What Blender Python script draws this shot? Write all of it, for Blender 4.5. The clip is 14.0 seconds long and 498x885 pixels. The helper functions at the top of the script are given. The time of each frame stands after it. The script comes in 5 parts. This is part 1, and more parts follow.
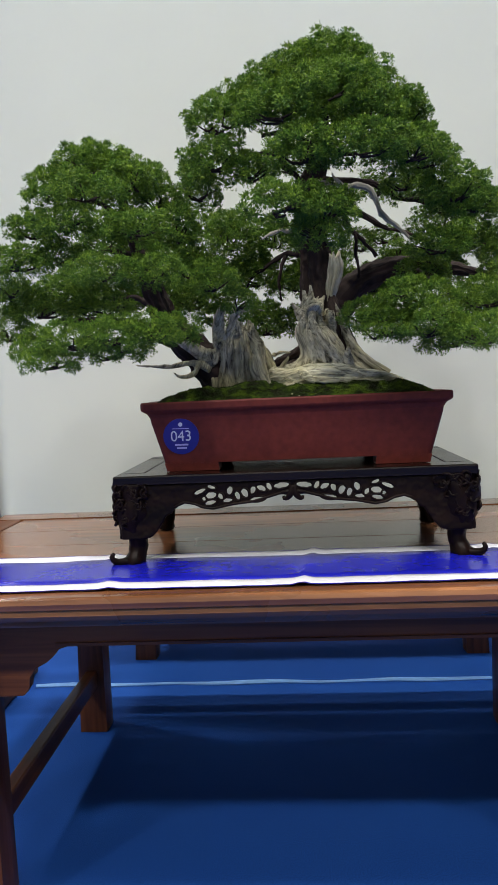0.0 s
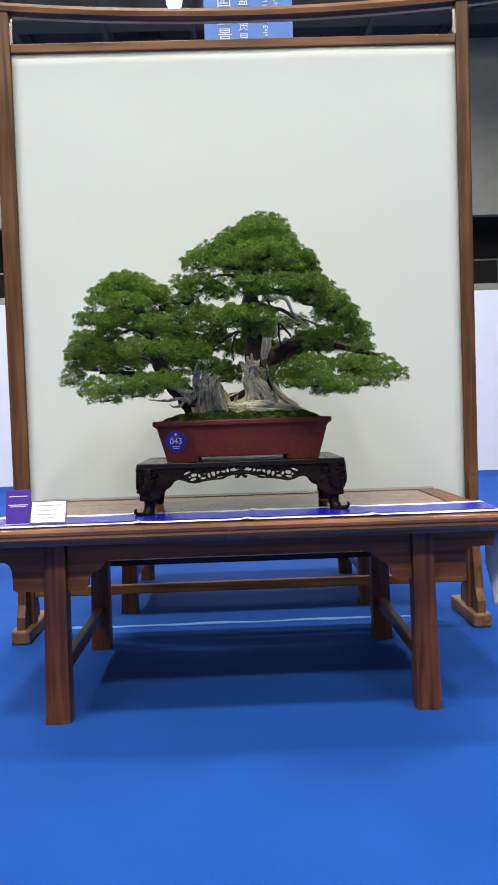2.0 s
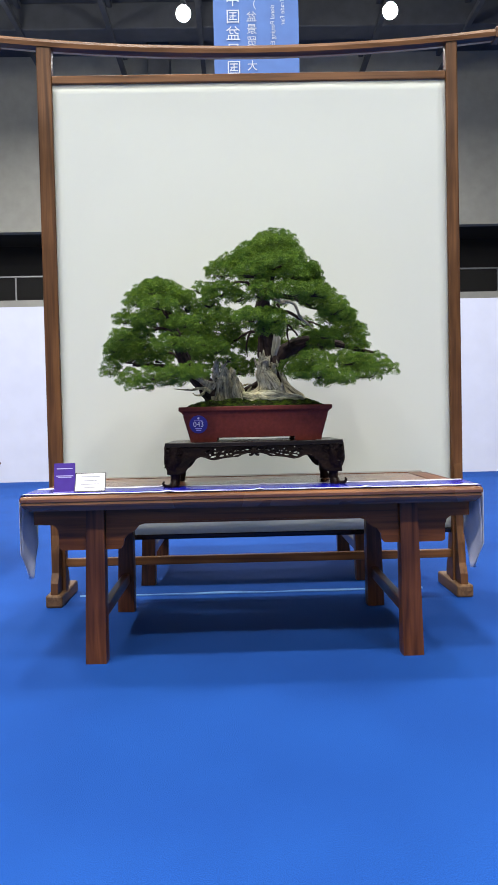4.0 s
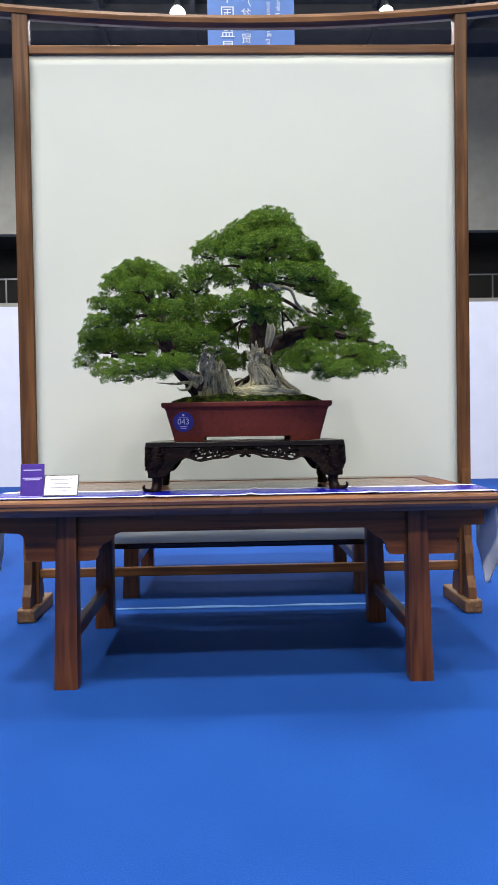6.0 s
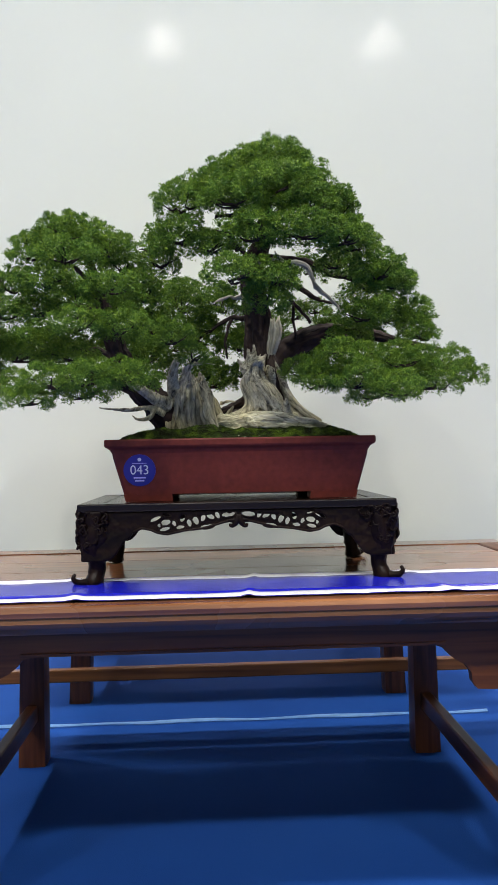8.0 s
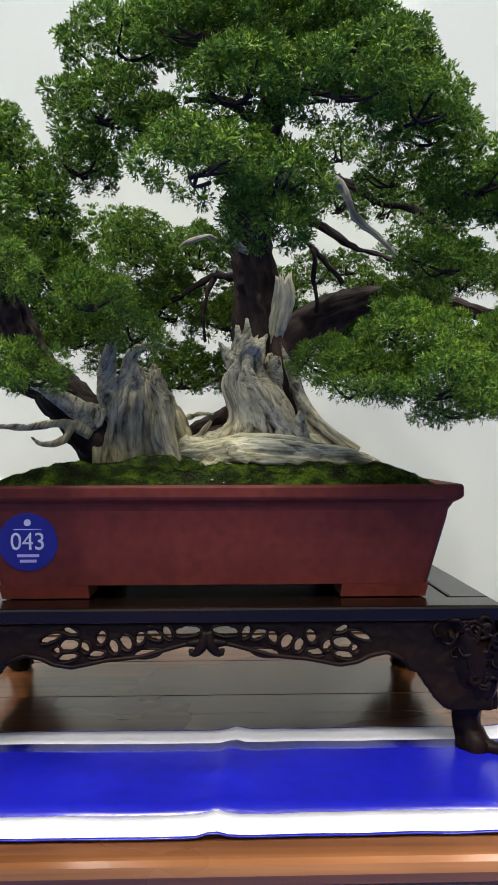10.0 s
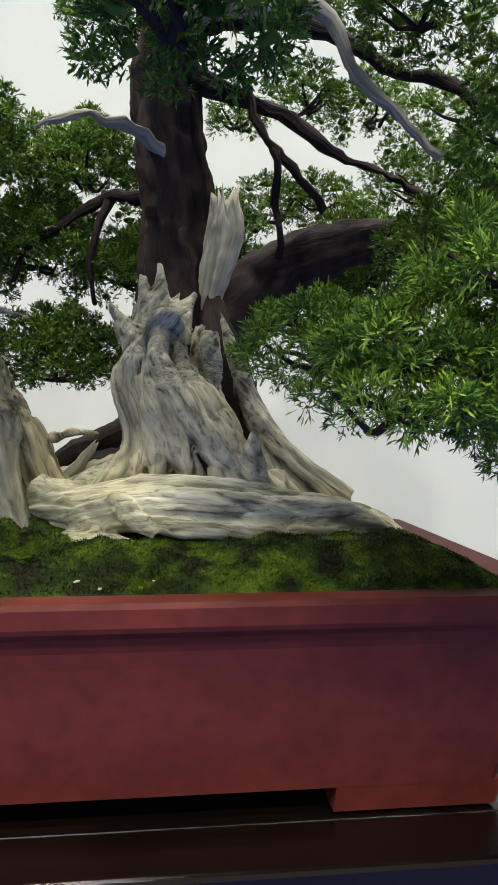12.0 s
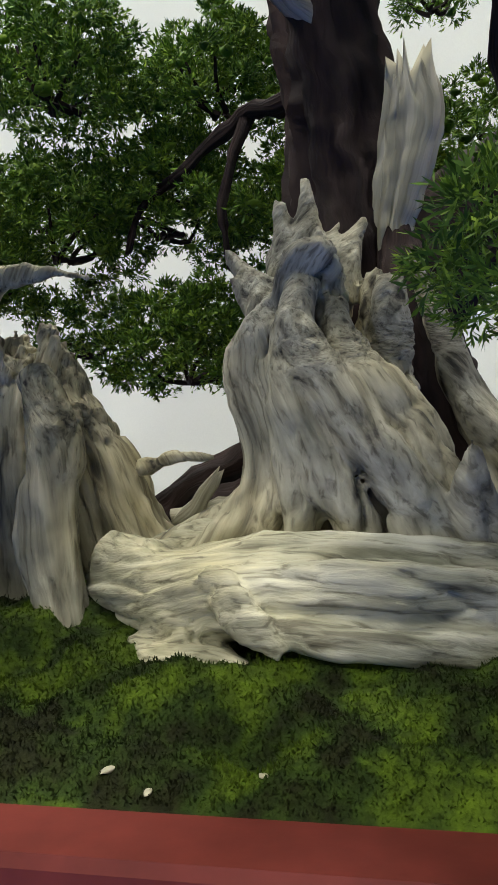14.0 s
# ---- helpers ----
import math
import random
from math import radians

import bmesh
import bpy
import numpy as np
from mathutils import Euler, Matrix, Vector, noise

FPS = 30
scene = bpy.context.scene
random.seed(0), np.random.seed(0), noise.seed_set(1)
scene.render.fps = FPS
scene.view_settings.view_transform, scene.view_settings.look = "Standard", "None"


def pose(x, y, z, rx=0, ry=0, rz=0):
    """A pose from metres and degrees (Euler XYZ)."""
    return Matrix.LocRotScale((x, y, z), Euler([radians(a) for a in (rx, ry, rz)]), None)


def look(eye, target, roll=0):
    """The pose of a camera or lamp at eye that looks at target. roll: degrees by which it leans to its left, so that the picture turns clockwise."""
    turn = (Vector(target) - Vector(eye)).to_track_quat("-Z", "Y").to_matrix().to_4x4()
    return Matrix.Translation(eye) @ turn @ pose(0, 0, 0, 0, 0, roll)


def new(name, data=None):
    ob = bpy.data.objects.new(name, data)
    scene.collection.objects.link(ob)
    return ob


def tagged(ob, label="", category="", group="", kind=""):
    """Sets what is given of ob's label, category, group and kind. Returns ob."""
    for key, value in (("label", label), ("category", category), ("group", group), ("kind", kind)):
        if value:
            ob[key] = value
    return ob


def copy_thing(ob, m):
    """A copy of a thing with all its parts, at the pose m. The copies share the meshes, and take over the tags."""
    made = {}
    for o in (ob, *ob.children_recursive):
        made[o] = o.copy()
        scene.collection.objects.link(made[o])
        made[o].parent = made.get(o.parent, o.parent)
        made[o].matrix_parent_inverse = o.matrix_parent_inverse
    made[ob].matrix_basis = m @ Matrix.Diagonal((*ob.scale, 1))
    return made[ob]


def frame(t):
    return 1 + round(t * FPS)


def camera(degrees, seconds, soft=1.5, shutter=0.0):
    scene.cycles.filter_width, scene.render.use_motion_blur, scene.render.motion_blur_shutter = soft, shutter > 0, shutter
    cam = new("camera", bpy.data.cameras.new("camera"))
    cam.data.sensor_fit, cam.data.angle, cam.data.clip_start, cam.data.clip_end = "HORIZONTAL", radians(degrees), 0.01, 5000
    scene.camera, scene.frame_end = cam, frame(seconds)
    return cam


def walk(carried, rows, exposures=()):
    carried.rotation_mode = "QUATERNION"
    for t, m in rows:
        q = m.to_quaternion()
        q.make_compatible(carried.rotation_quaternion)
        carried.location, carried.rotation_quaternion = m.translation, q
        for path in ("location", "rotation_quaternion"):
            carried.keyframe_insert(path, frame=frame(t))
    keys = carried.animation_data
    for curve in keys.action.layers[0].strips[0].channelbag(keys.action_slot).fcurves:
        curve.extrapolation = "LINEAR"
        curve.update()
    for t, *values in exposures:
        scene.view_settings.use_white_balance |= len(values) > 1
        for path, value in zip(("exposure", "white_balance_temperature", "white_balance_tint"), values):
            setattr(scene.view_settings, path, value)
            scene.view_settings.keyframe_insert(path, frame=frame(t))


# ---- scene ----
cam = camera(38.0, 14.0)
PATH = [
    (0, (0.563, -0.141, 1.191), (0.427, 1.848, 1.036), -2.6),
    (0.5, (0.556, -0.409, 1.209), (0.481, 1.587, 1.096), -2.5),
    (1, (0.545, -0.745, 1.189), (0.51, 1.254, 1.121), -2.3),
    (1.5, (0.557, -1.083, 1.173), (0.558, 0.916, 1.098), -2.2),
    (2, (0.533, -1.395, 1.176), (0.567, 0.604, 1.101), -1.9),
    (2.5, (0.542, -1.654, 1.155), (0.584, 0.345, 1.091), -1.5),
    (3, (0.492, -1.891, 1.113), (0.519, 0.108, 1.054), -1.4),
    (5.5, (0.462, -1.798, 1.072), (0.508, 0.2, 1.008), -0.9),
    (6, (0.482, -1.539, 1.053), (0.535, 0.46, 1.01), -0.9),
    (6.5, (0.449, -1.229, 1.105), (0.52, 0.769, 1.055), -1.2),
    (7, (0.463, -0.927, 1.09), (0.531, 1.071, 1.076), -1.1),
    (7.5, (0.468, -0.658, 1.108), (0.549, 1.341, 1.097), -1.2),
    (8, (0.494, -0.386, 1.114), (0.582, 1.611, 1.149), -1.1),
    (10.5, (0.6036, 0.6514, 1.2424), (0.658, 2.6507, 1.2497), 0.04),
    (11, (0.6259, 0.7839, 1.2628), (0.7128, 2.782, 1.2629), -0.14),
    (11.5, (0.6248, 0.9394, 1.2849), (0.766, 2.9343, 1.2603), -0.42),
    (12, (0.6169, 1.0507, 1.2859), (0.8485, 3.0366, 1.2329), 0.45),
    (12.5, (0.6345, 1.1598, 1.2786), (0.826, 3.1503, 1.2409), -0.05),
    (13, (0.6459, 1.2322, 1.2883), (0.7237, 3.2303, 1.2502), -0.67),
    (13.5, (0.6542, 1.2974, 1.2885), (0.5258, 3.2931, 1.2602), -1.29),
    (14, (0.6576, 1.3455, 1.2877), (0.2792, 3.3092, 1.2671), -2.33),
]
walk(cam, [(t, look(eye, target, roll)) for t, eye, target, roll in PATH],
     [(0.0, -0.25), (1.0, -0.12), (2.0, 0.0), (8.0, 0.0), (10.5, 0.06), (11.5, 0.14), (12.25, 0.24), (13.0, 0.16), (14.0, 0.06)])
LAMP_POWER = 1100.0

# ---------- light ----------
world = bpy.data.worlds.new("hall_air")
world.use_nodes = True
world.node_tree.nodes["Background"].inputs[0].default_value = (0.6, 0.65, 0.72, 1)
world.node_tree.nodes["Background"].inputs[1].default_value = 0.03
scene.world = world
ROW_POWER = {22.0: 0.75, 16.0: 0.5, 10.0: 0.3, 4.4: 0.72, -2.8: 0.85, -9.0: 1.0}
LAMPS = [(x, y) for y in ROW_POWER for x in (-7.7, -0.97, 5.76)]
for lx, ly in LAMPS:
    lamp = new("hall_lamp_light", bpy.data.lights.new("hall_lamp_light", "AREA"))
    lamp.data.shape, lamp.data.size, lamp.data.energy = "DISK", 1.1, LAMP_POWER * ROW_POWER[ly]
    lamp.data.color = (1.0, 0.97, 0.92)
    lamp.matrix_world = pose(lx, ly, 13.98)


# ---------- materials ----------
def mat(name, rough=0.6, metal=0.0, spec=0.5):
    m = bpy.data.materials.new(name)
    m.use_nodes = True
    b = m.node_tree.nodes["Principled BSDF"]
    b.inputs["Roughness"].default_value, b.inputs["Metallic"].default_value = rough, metal
    b.inputs["Specular IOR Level"].default_value = spec
    return m, m.node_tree.nodes, m.node_tree.links, b


def mapped(N, L, scale, coord="Object", detail=5.0, size=1.0):
    c = N.new("ShaderNodeTexCoord")
    mp = N.new("ShaderNodeMapping")
    mp.inputs["Scale"].default_value = scale
    L.new(c.outputs[coord], mp.inputs["Vector"])
    n = N.new("ShaderNodeTexNoise")
    n.inputs["Scale"].default_value, n.inputs["Detail"].default_value = size, detail
    L.new(mp.outputs[0], n.inputs["Vector"])
    return n


def ramp(N, L, src, stops):
    r = N.new("ShaderNodeValToRGB")
    e = r.color_ramp.elements
    while len(e) < len(stops):
        e.new(0.5)
    for k, (p, c) in zip(e, stops):
        k.position, k.color = p, (*c, 1)
    L.new(src, r.inputs[0])
    return r


def bump(N, L, b, src, strength, dist):
    k = N.new("ShaderNodeBump")
    k.inputs["Strength"].default_value, k.inputs["Distance"].default_value = strength, dist
    L.new(src, k.inputs["Height"])
    L.new(k.outputs[0], b.inputs["Normal"])


def mul(N, L, a, c, fac=1.0):
    x = N.new("ShaderNodeMix")
    x.data_type, x.blend_type = "RGBA", "MULTIPLY"
    x.inputs["Factor"].default_value = fac
    L.new(a, x.inputs["A"])
    L.new(c, x.inputs["B"])
    return x.outputs["Result"]


def wood(name, axis, dark, light, rough=0.35, fine=1.0):
    m, N, L, b = mat(name, rough, 0, 0.28)
    s = [38.0 * fine] * 3
    s["xyz".index(axis)] = 1.6 * fine
    n = mapped(N, L, s, detail=6)
    n.inputs["Distortion"].default_value = 0.6
    r = ramp(N, L, n.outputs[0], [(0.28, dark), (0.52, [(p + q) / 2 for p, q in zip(dark, light)]), (0.75, light)])
    big = mapped(N, L, (2.2, 2.2, 2.2), detail=3)
    r2 = ramp(N, L, big.outputs[0], [(0.3, (0.62, 0.6, 0.58)), (0.7, (1.1, 1.08, 1.05))])
    L.new(mul(N, L, r.outputs[0], r2.outputs[0]), b.inputs["Base Color"])
    rr = ramp(N, L, big.outputs[0], [(0.3, [rough * 0.75] * 3), (0.7, [rough * 1.35] * 3)])
    L.new(rr.outputs[0], b.inputs["Roughness"])
    bump(N, L, b, n.outputs[0], 0.12, 0.002)
    return m


def plain(name, col, rough=0.6, metal=0.0, var=0.12, size=30.0, bmp=0.05, spec=0.5):
    m, N, L, b = mat(name, rough, metal, spec)
    n = mapped(N, L, (size,) * 3)
    big = mapped(N, L, (size / 9,) * 3, detail=3)
    r = ramp(N, L, n.outputs[0], [(0.3, [c * (1 - var) for c in col]), (0.7, [min(1, c * (1 + var)) for c in col])])
    r2 = ramp(N, L, big.outputs[0], [(0.3, [1 - var] * 3), (0.7, [1.0] * 3)])
    L.new(mul(N, L, r.outputs[0], r2.outputs[0]), b.inputs["Base Color"])
    if bmp:
        bump(N, L, b, n.outputs[0], bmp, 0.003)
    return m


def glow(name, col, power):
    m, N, L, b = mat(name)
    b.inputs["Base Color"].default_value = (*col, 1)
    b.inputs["Emission Color"].default_value = (*col, 1)
    b.inputs["Emission Strength"].default_value = power
    return m


WX = wood("rosewood_x", "x", (0.050, 0.016, 0.005), (0.215, 0.074, 0.020))
WY = wood("rosewood_y", "y", (0.046, 0.015, 0.006), (0.195, 0.070, 0.026))
WZ = wood("rosewood_z", "z", (0.042, 0.014, 0.006), (0.175, 0.062, 0.023))
TOPX = wood("tabletop_x", "x", (0.11, 0.040, 0.016), (0.31, 0.13, 0.052), 0.27)
tb = TOPX.node_tree.nodes["Principled BSDF"]
tb.inputs["Coat Weight"].default_value, tb.inputs["Coat Roughness"].default_value = 0.7, 0.16
SX = wood("screen_wood_x", "x", (0.075, 0.030, 0.010), (0.25, 0.11, 0.037), 0.4)
SZ = wood("screen_wood_z", "z", (0.055, 0.022, 0.008), (0.19, 0.083, 0.028), 0.4)
SY = wood("screen_wood_y", "y", (0.08, 0.04, 0.02), (0.24, 0.14, 0.07), 0.5)
EBONY = wood("dark_lacquered_wood", "x", (0.003, 0.002, 0.0015), (0.010, 0.005, 0.0035), 0.22)
EBONY_Z = wood("dark_lacquered_wood_z", "z", (0.003, 0.002, 0.002), (0.012, 0.005, 0.004), 0.36)
CARVED = wood("carved_dark_wood", "x", (0.004, 0.0025, 0.002), (0.013, 0.006, 0.004), 0.42)
for dark_ in (CARVED, EBONY_Z):
    dark_.node_tree.nodes["Principled BSDF"].inputs["Specular IOR Level"].default_value = 0.12
CLAY = plain("purple_clay", (0.118, 0.022, 0.016), 0.55, 0, 0.16, 60, 0.06, 0.18)
WHITE_WALL = plain("lavender_partition_paint", (0.60, 0.63, 0.74), 0.7, 0, 0.03, 3, 0.0)
HALL_WALL = plain("grey_hall_cladding", (0.30, 0.30, 0.27), 0.8, 0, 0.08, 2, 0.0)
HALL_DARK = plain("dark_hall_steel", (0.06, 0.065, 0.075), 0.7, 0, 0.15, 2, 0.0)
# near-black that paints the shade inside the open gallery
BLACK = plain("gallery_shade_black", (0.006, 0.006, 0.007), 0.9, 0, 0.1, 2, 0.0)
STEEL = plain("brushed_steel", (0.45, 0.46, 0.48), 0.35, 1.0, 0.05, 20, 0.0)
CARD = plain("white_card", (0.78, 0.78, 0.8), 0.5, 0, 0.02, 40, 0.0)
FRAME_DARK = plain("dark_card_frame", (0.03, 0.03, 0.04), 0.4, 0, 0.05, 40, 0.0)
INK = plain("grey_ink", (0.25, 0.26, 0.32), 0.6, 0, 0.05, 40, 0.0)
PURPLE = plain("purple_print", (0.06, 0.025, 0.26), 0.25, 0, 0.1, 20, 0.0)
PALE_INK = plain("pale_lilac_ink", (0.45, 0.4, 0.75), 0.5, 0, 0.05, 40, 0.0)
STICKER = plain("blue_sticker_film", (0.016, 0.013, 0.20), 0.35, 0, 0.06, 30, 0.0)
STICKER_INK = plain("sticker_white_ink", (0.55, 0.55, 0.66), 0.5, 0, 0.03, 30, 0.0)
SATIN_BLUE = plain("blue_satin", (0.008, 0.010, 0.32), 0.24, 0, 0.10, 50, 0.05)
SATIN_WHITE = plain("white_satin", (0.72, 0.72, 0.78), 0.35, 0, 0.04, 50, 0.05)
BANNER = plain("blue_banner_cloth", (0.055, 0.13, 0.36), 0.7, 0, 0.08, 3, 0.0)
BANNER_INK = plain("banner_white_ink", (0.42, 0.47, 0.55), 0.7, 0, 0.02, 3, 0.0)
# paler than the carpet: the light on the seam's ridge is painted in
SEAM = plain("lit_seam_pale_blue", (0.16, 0.36, 0.72), 0.6, 0, 0.1, 20, 0.0)
LAMP_GLOW = glow("lamp_lens_glow", (1.0, 0.97, 0.9), 90.0)

# blue exhibition carpet: fine pile, soft dents and worn patches
CARPET, N, L, b = mat("blue_needle_carpet", 0.92, 0, 0.12)
n1 = mapped(N, L, (260,) * 3, detail=3)
n2 = mapped(N, L, (1.3,) * 3, detail=4)
r1 = ramp(N, L, n1.outputs[0], [(0.3, (0.005, 0.038, 0.190)), (0.7, (0.010, 0.066, 0.305))])
r2 = ramp(N, L, n2.outputs[0], [(0.3, (0.82, 0.84, 0.88)), (0.7, (1.1, 1.08, 1.05))])
L.new(mul(N, L, r1.outputs[0], r2.outputs[0]), b.inputs["Base Color"])
bump(N, L, b, n1.outputs[0], 0.3, 0.004)

# translucent white fabric of the screen
FABRIC, N, L, b = mat("white_screen_fabric", 0.85, 0, 0.1)
n1 = mapped(N, L, (420,) * 3, detail=2)
n2 = mapped(N, L, (0.9,) * 3, detail=3)
r1 = ramp(N, L, n1.outputs[0], [(0.3, (0.690, 0.715, 0.640)), (0.7, (0.735, 0.76, 0.685))])
r2 = ramp(N, L, n2.outputs[0], [(0.3, (0.95, 0.95, 0.95)), (0.7, (1.0, 1.0, 1.0))])
L.new(mul(N, L, r1.outputs[0], r2.outputs[0]), b.inputs["Base Color"])
tl, mx, tr, mx2 = N.new("ShaderNodeBsdfTranslucent"), N.new("ShaderNodeMixShader"), N.new("ShaderNodeBsdfRefraction"), N.new("ShaderNodeMixShader")
tl.inputs[0].default_value = (0.79, 0.82, 0.79, 1)
mx.inputs[0].default_value, mx2.inputs[0].default_value = 0.34, 0.11
tr.inputs["Roughness"].default_value, tr.inputs["IOR"].default_value = 0.26, 1.12
out = N["Material Output"]
L.new(b.outputs[0], mx.inputs[1])
L.new(tl.outputs[0], mx.inputs[2])
L.new(mx.outputs[0], mx2.inputs[1])
L.new(tr.outputs[0], mx2.inputs[2])
L.new(mx2.outputs[0], out.inputs[0])

# juniper foliage
FOLIAGE, N, L, b = mat("juniper_foliage", 0.6, 0, 0.22)
g = N.new("ShaderNodeNewGeometry")
n2 = mapped(N, L, (34,) * 3, detail=3)
r1 = ramp(N, L, g.outputs["Random Per Island"], [(0.0, (0.036, 0.084, 0.010)), (0.6, (0.094, 0.188, 0.018)), (1.0, (0.20, 0.325, 0.030))])
r2 = ramp(N, L, n2.outputs[0], [(0.32, (0.62, 0.74, 0.8)), (0.68, (1.4, 1.25, 1.0))])
c = mul(N, L, r1.outputs[0], r2.outputs[0])
L.new(c, b.inputs["Base Color"])
tl, mx = N.new("ShaderNodeBsdfTranslucent"), N.new("ShaderNodeMixShader")
mx.inputs[0].default_value = 0.05
L.new(c, tl.inputs[0])
L.new(b.outputs[0], mx.inputs[1])
L.new(tl.outputs[0], mx.inputs[2])
L.new(mx.outputs[0], N["Material Output"].inputs[0])

# moss
MOSS, N, L, b = mat("green_moss", 0.9, 0, 0.2)
n1 = mapped(N, L, (160,) * 3, detail=5)
n2 = mapped(N, L, (34,) * 3, detail=4)
r1 = ramp(N, L, n1.outputs[0], [(0.25, (0.013, 0.026, 0.003)), (0.75, (0.034, 0.066, 0.005))])
r2 = ramp(N, L, n2.outputs[0], [(0.38, (0.34, 0.22, 0.18)), (0.5, (0.75, 0.75, 0.75)), (0.64, (2.5, 2.1, 1.1))])
L.new(mul(N, L, r1.outputs[0], r2.outputs[0]), b.inputs["Base Color"])
bump(N, L, b, n1.outputs[0], 0.8, 0.006)


def grain(name, cols, crack, rough, strength):
    """Wood whose fibres follow the limb: the uv runs round it and along it."""
    m, N, L, b = mat(name, rough, 0, 0.3)
    n1 = mapped(N, L, (11, 1.6, 1), "UV", 7)
    n1.inputs["Distortion"].default_value = 0.7
    n2 = mapped(N, L, (9,) * 3, "Object", 4)
    n3 = mapped(N, L, (40, 3, 1), "UV", 5)
    r1 = ramp(N, L, n1.outputs[0], [(0.30, crack), (0.37, cols[0]), (0.55, cols[1]), (0.78, cols[2])])
    r2 = ramp(N, L, n2.outputs[0], [(0.3, (0.6, 0.62, 0.6)), (0.55, (1, 1, 0.97)), (0.75, (1.12, 1.1, 0.95))])
    r3 = ramp(N, L, n3.outputs[0], [(0.3, (0.86, 0.86, 0.86)), (0.6, (1.03, 1.03, 1.03))])
    L.new(mul(N, L, mul(N, L, r1.outputs[0], r2.outputs[0]), r3.outputs[0]), b.inputs["Base Color"])
    k1, k2 = N.new("ShaderNodeBump"), N.new("ShaderNodeBump")
    k1.inputs["Strength"].default_value, k1.inputs["Distance"].default_value = strength, 0.006
    k2.inputs["Strength"].default_value, k2.inputs["Distance"].default_value = strength * 0.7, 0.002
    L.new(n1.outputs[0], k1.inputs["Height"])
    L.new(n3.outputs[0], k2.inputs["Height"])
    L.new(k1.outputs[0], k2.inputs["Normal"])
    L.new(k2.outputs[0], b.inputs["Normal"])
    return m


def weathered(name, cols, crack, rough, strength):
    """Bleached wood whose fibres run along the stored flow of the limb."""
    m, N, L, b = mat(name, rough, 0, 0.25)
    at = N.new("ShaderNodeAttribute")
    at.attribute_name = "fibre"

    def layer(size, detail, warp):
        n = N.new("ShaderNodeTexNoise")
        n.inputs["Scale"].default_value, n.inputs["Detail"].default_value, n.inputs["Distortion"].default_value = size, detail, warp
        L.new(at.outputs["Vector"], n.inputs["Vector"])
        return n
    n1, n3 = layer(1.5, 6, 0.5), layer(5.0, 6, 0.5)
    n2, n4 = mapped(N, L, (16,) * 3, "Object", 4), mapped(N, L, (7, 7, 11), "Object", 3)
    r1 = ramp(N, L, n1.outputs[0], [(0.31, crack), (0.40, cols[0]), (0.54, cols[1]), (0.72, cols[2])])
    r2 = ramp(N, L, n2.outputs[0], [(0.32, (0.55, 0.58, 0.6)), (0.55, (1, 1, 0.99)), (0.75, (1.14, 1.12, 1.0))])
    r3 = ramp(N, L, n3.outputs[0], [(0.33, (0.45, 0.44, 0.42)), (0.46, (0.92, 0.92, 0.92)), (0.68, (1.08, 1.08, 1.08))])
    r4 = ramp(N, L, n4.outputs[0], [(0.38, (0.94, 0.97, 1.0)), (0.62, (1.08, 1.05, 0.88))])
    c = mul(N, L, mul(N, L, r1.outputs[0], r2.outputs[0]), r3.outputs[0])
    L.new(mul(N, L, c, r4.outputs[0]), b.inputs["Base Color"])
    k1, k2 = N.new("ShaderNodeBump"), N.new("ShaderNodeBump")
    k1.inputs["Strength"].default_value, k1.inputs["Distance"].default_value = strength, 0.004
    k2.inputs["Strength"].default_value, k2.inputs["Distance"].default_value = strength * 0.9, 0.002
    L.new(n1.outputs[0], k1.inputs["Height"])
    L.new(n3.outputs[0], k2.inputs["Height"])
    L.new(k1.outputs[0], k2.inputs["Normal"])
    L.new(k2.outputs[0], b.inputs["Normal"])
    return m


SILVER = weathered("silver_weathered_deadwood", ((0.27, 0.25, 0.185), (0.445, 0.415, 0.315), (0.63, 0.595, 0.47)), (0.05, 0.045, 0.036), 0.65, 0.6)
CREAM = weathered("cream_weathered_root", ((0.36, 0.35, 0.26), (0.56, 0.54, 0.42), (0.70, 0.68, 0.56)), (0.15, 0.14, 0.10), 0.55, 0.45)
DEAD = grain("silver_deadwood", ((0.28, 0.26, 0.215), (0.43, 0.405, 0.335), (0.57, 0.54, 0.455)), (0.05, 0.046, 0.04), 0.7, 0.6)
PALE = grain("pale_deadwood", ((0.32, 0.30, 0.21), (0.53, 0.50, 0.375), (0.65, 0.62, 0.50)), (0.17, 0.16, 0.12), 0.65, 0.4)
BARK = grain("dark_juniper_bark", ((0.016, 0.010, 0.009), (0.034, 0.020, 0.017), (0.060, 0.036, 0.030)), (0.006, 0.004, 0.004), 0.85, 0.9)


# ---------- building helpers ----------
def place(ob, parent):
    if parent:
        ob.parent = parent
        ob.matrix_parent_inverse = parent.matrix_basis.inverted() if parent.type == "EMPTY" else Matrix()
    return ob


def part(name, bm, material, parent=None, label="", smooth=False):
    me = bpy.data.meshes.new(name)
    bm.normal_update()
    bm.to_mesh(me)
    bm.free()
    for m in material if isinstance(material, (list, tuple)) else [material]:
        me.materials.append(m)
    if smooth:
        me.shade_smooth()
    ob = place(new(name, me), parent)
    return tagged(ob, label) if label else ob


def thing(name, x, y, z, label, category, group="", kind="", rz=0):
    e = new(name)
    e.empty_display_size = 0.05
    e.matrix_basis = pose(x, y, z, 0, 0, rz)
    return tagged(e, label, category, group, kind)


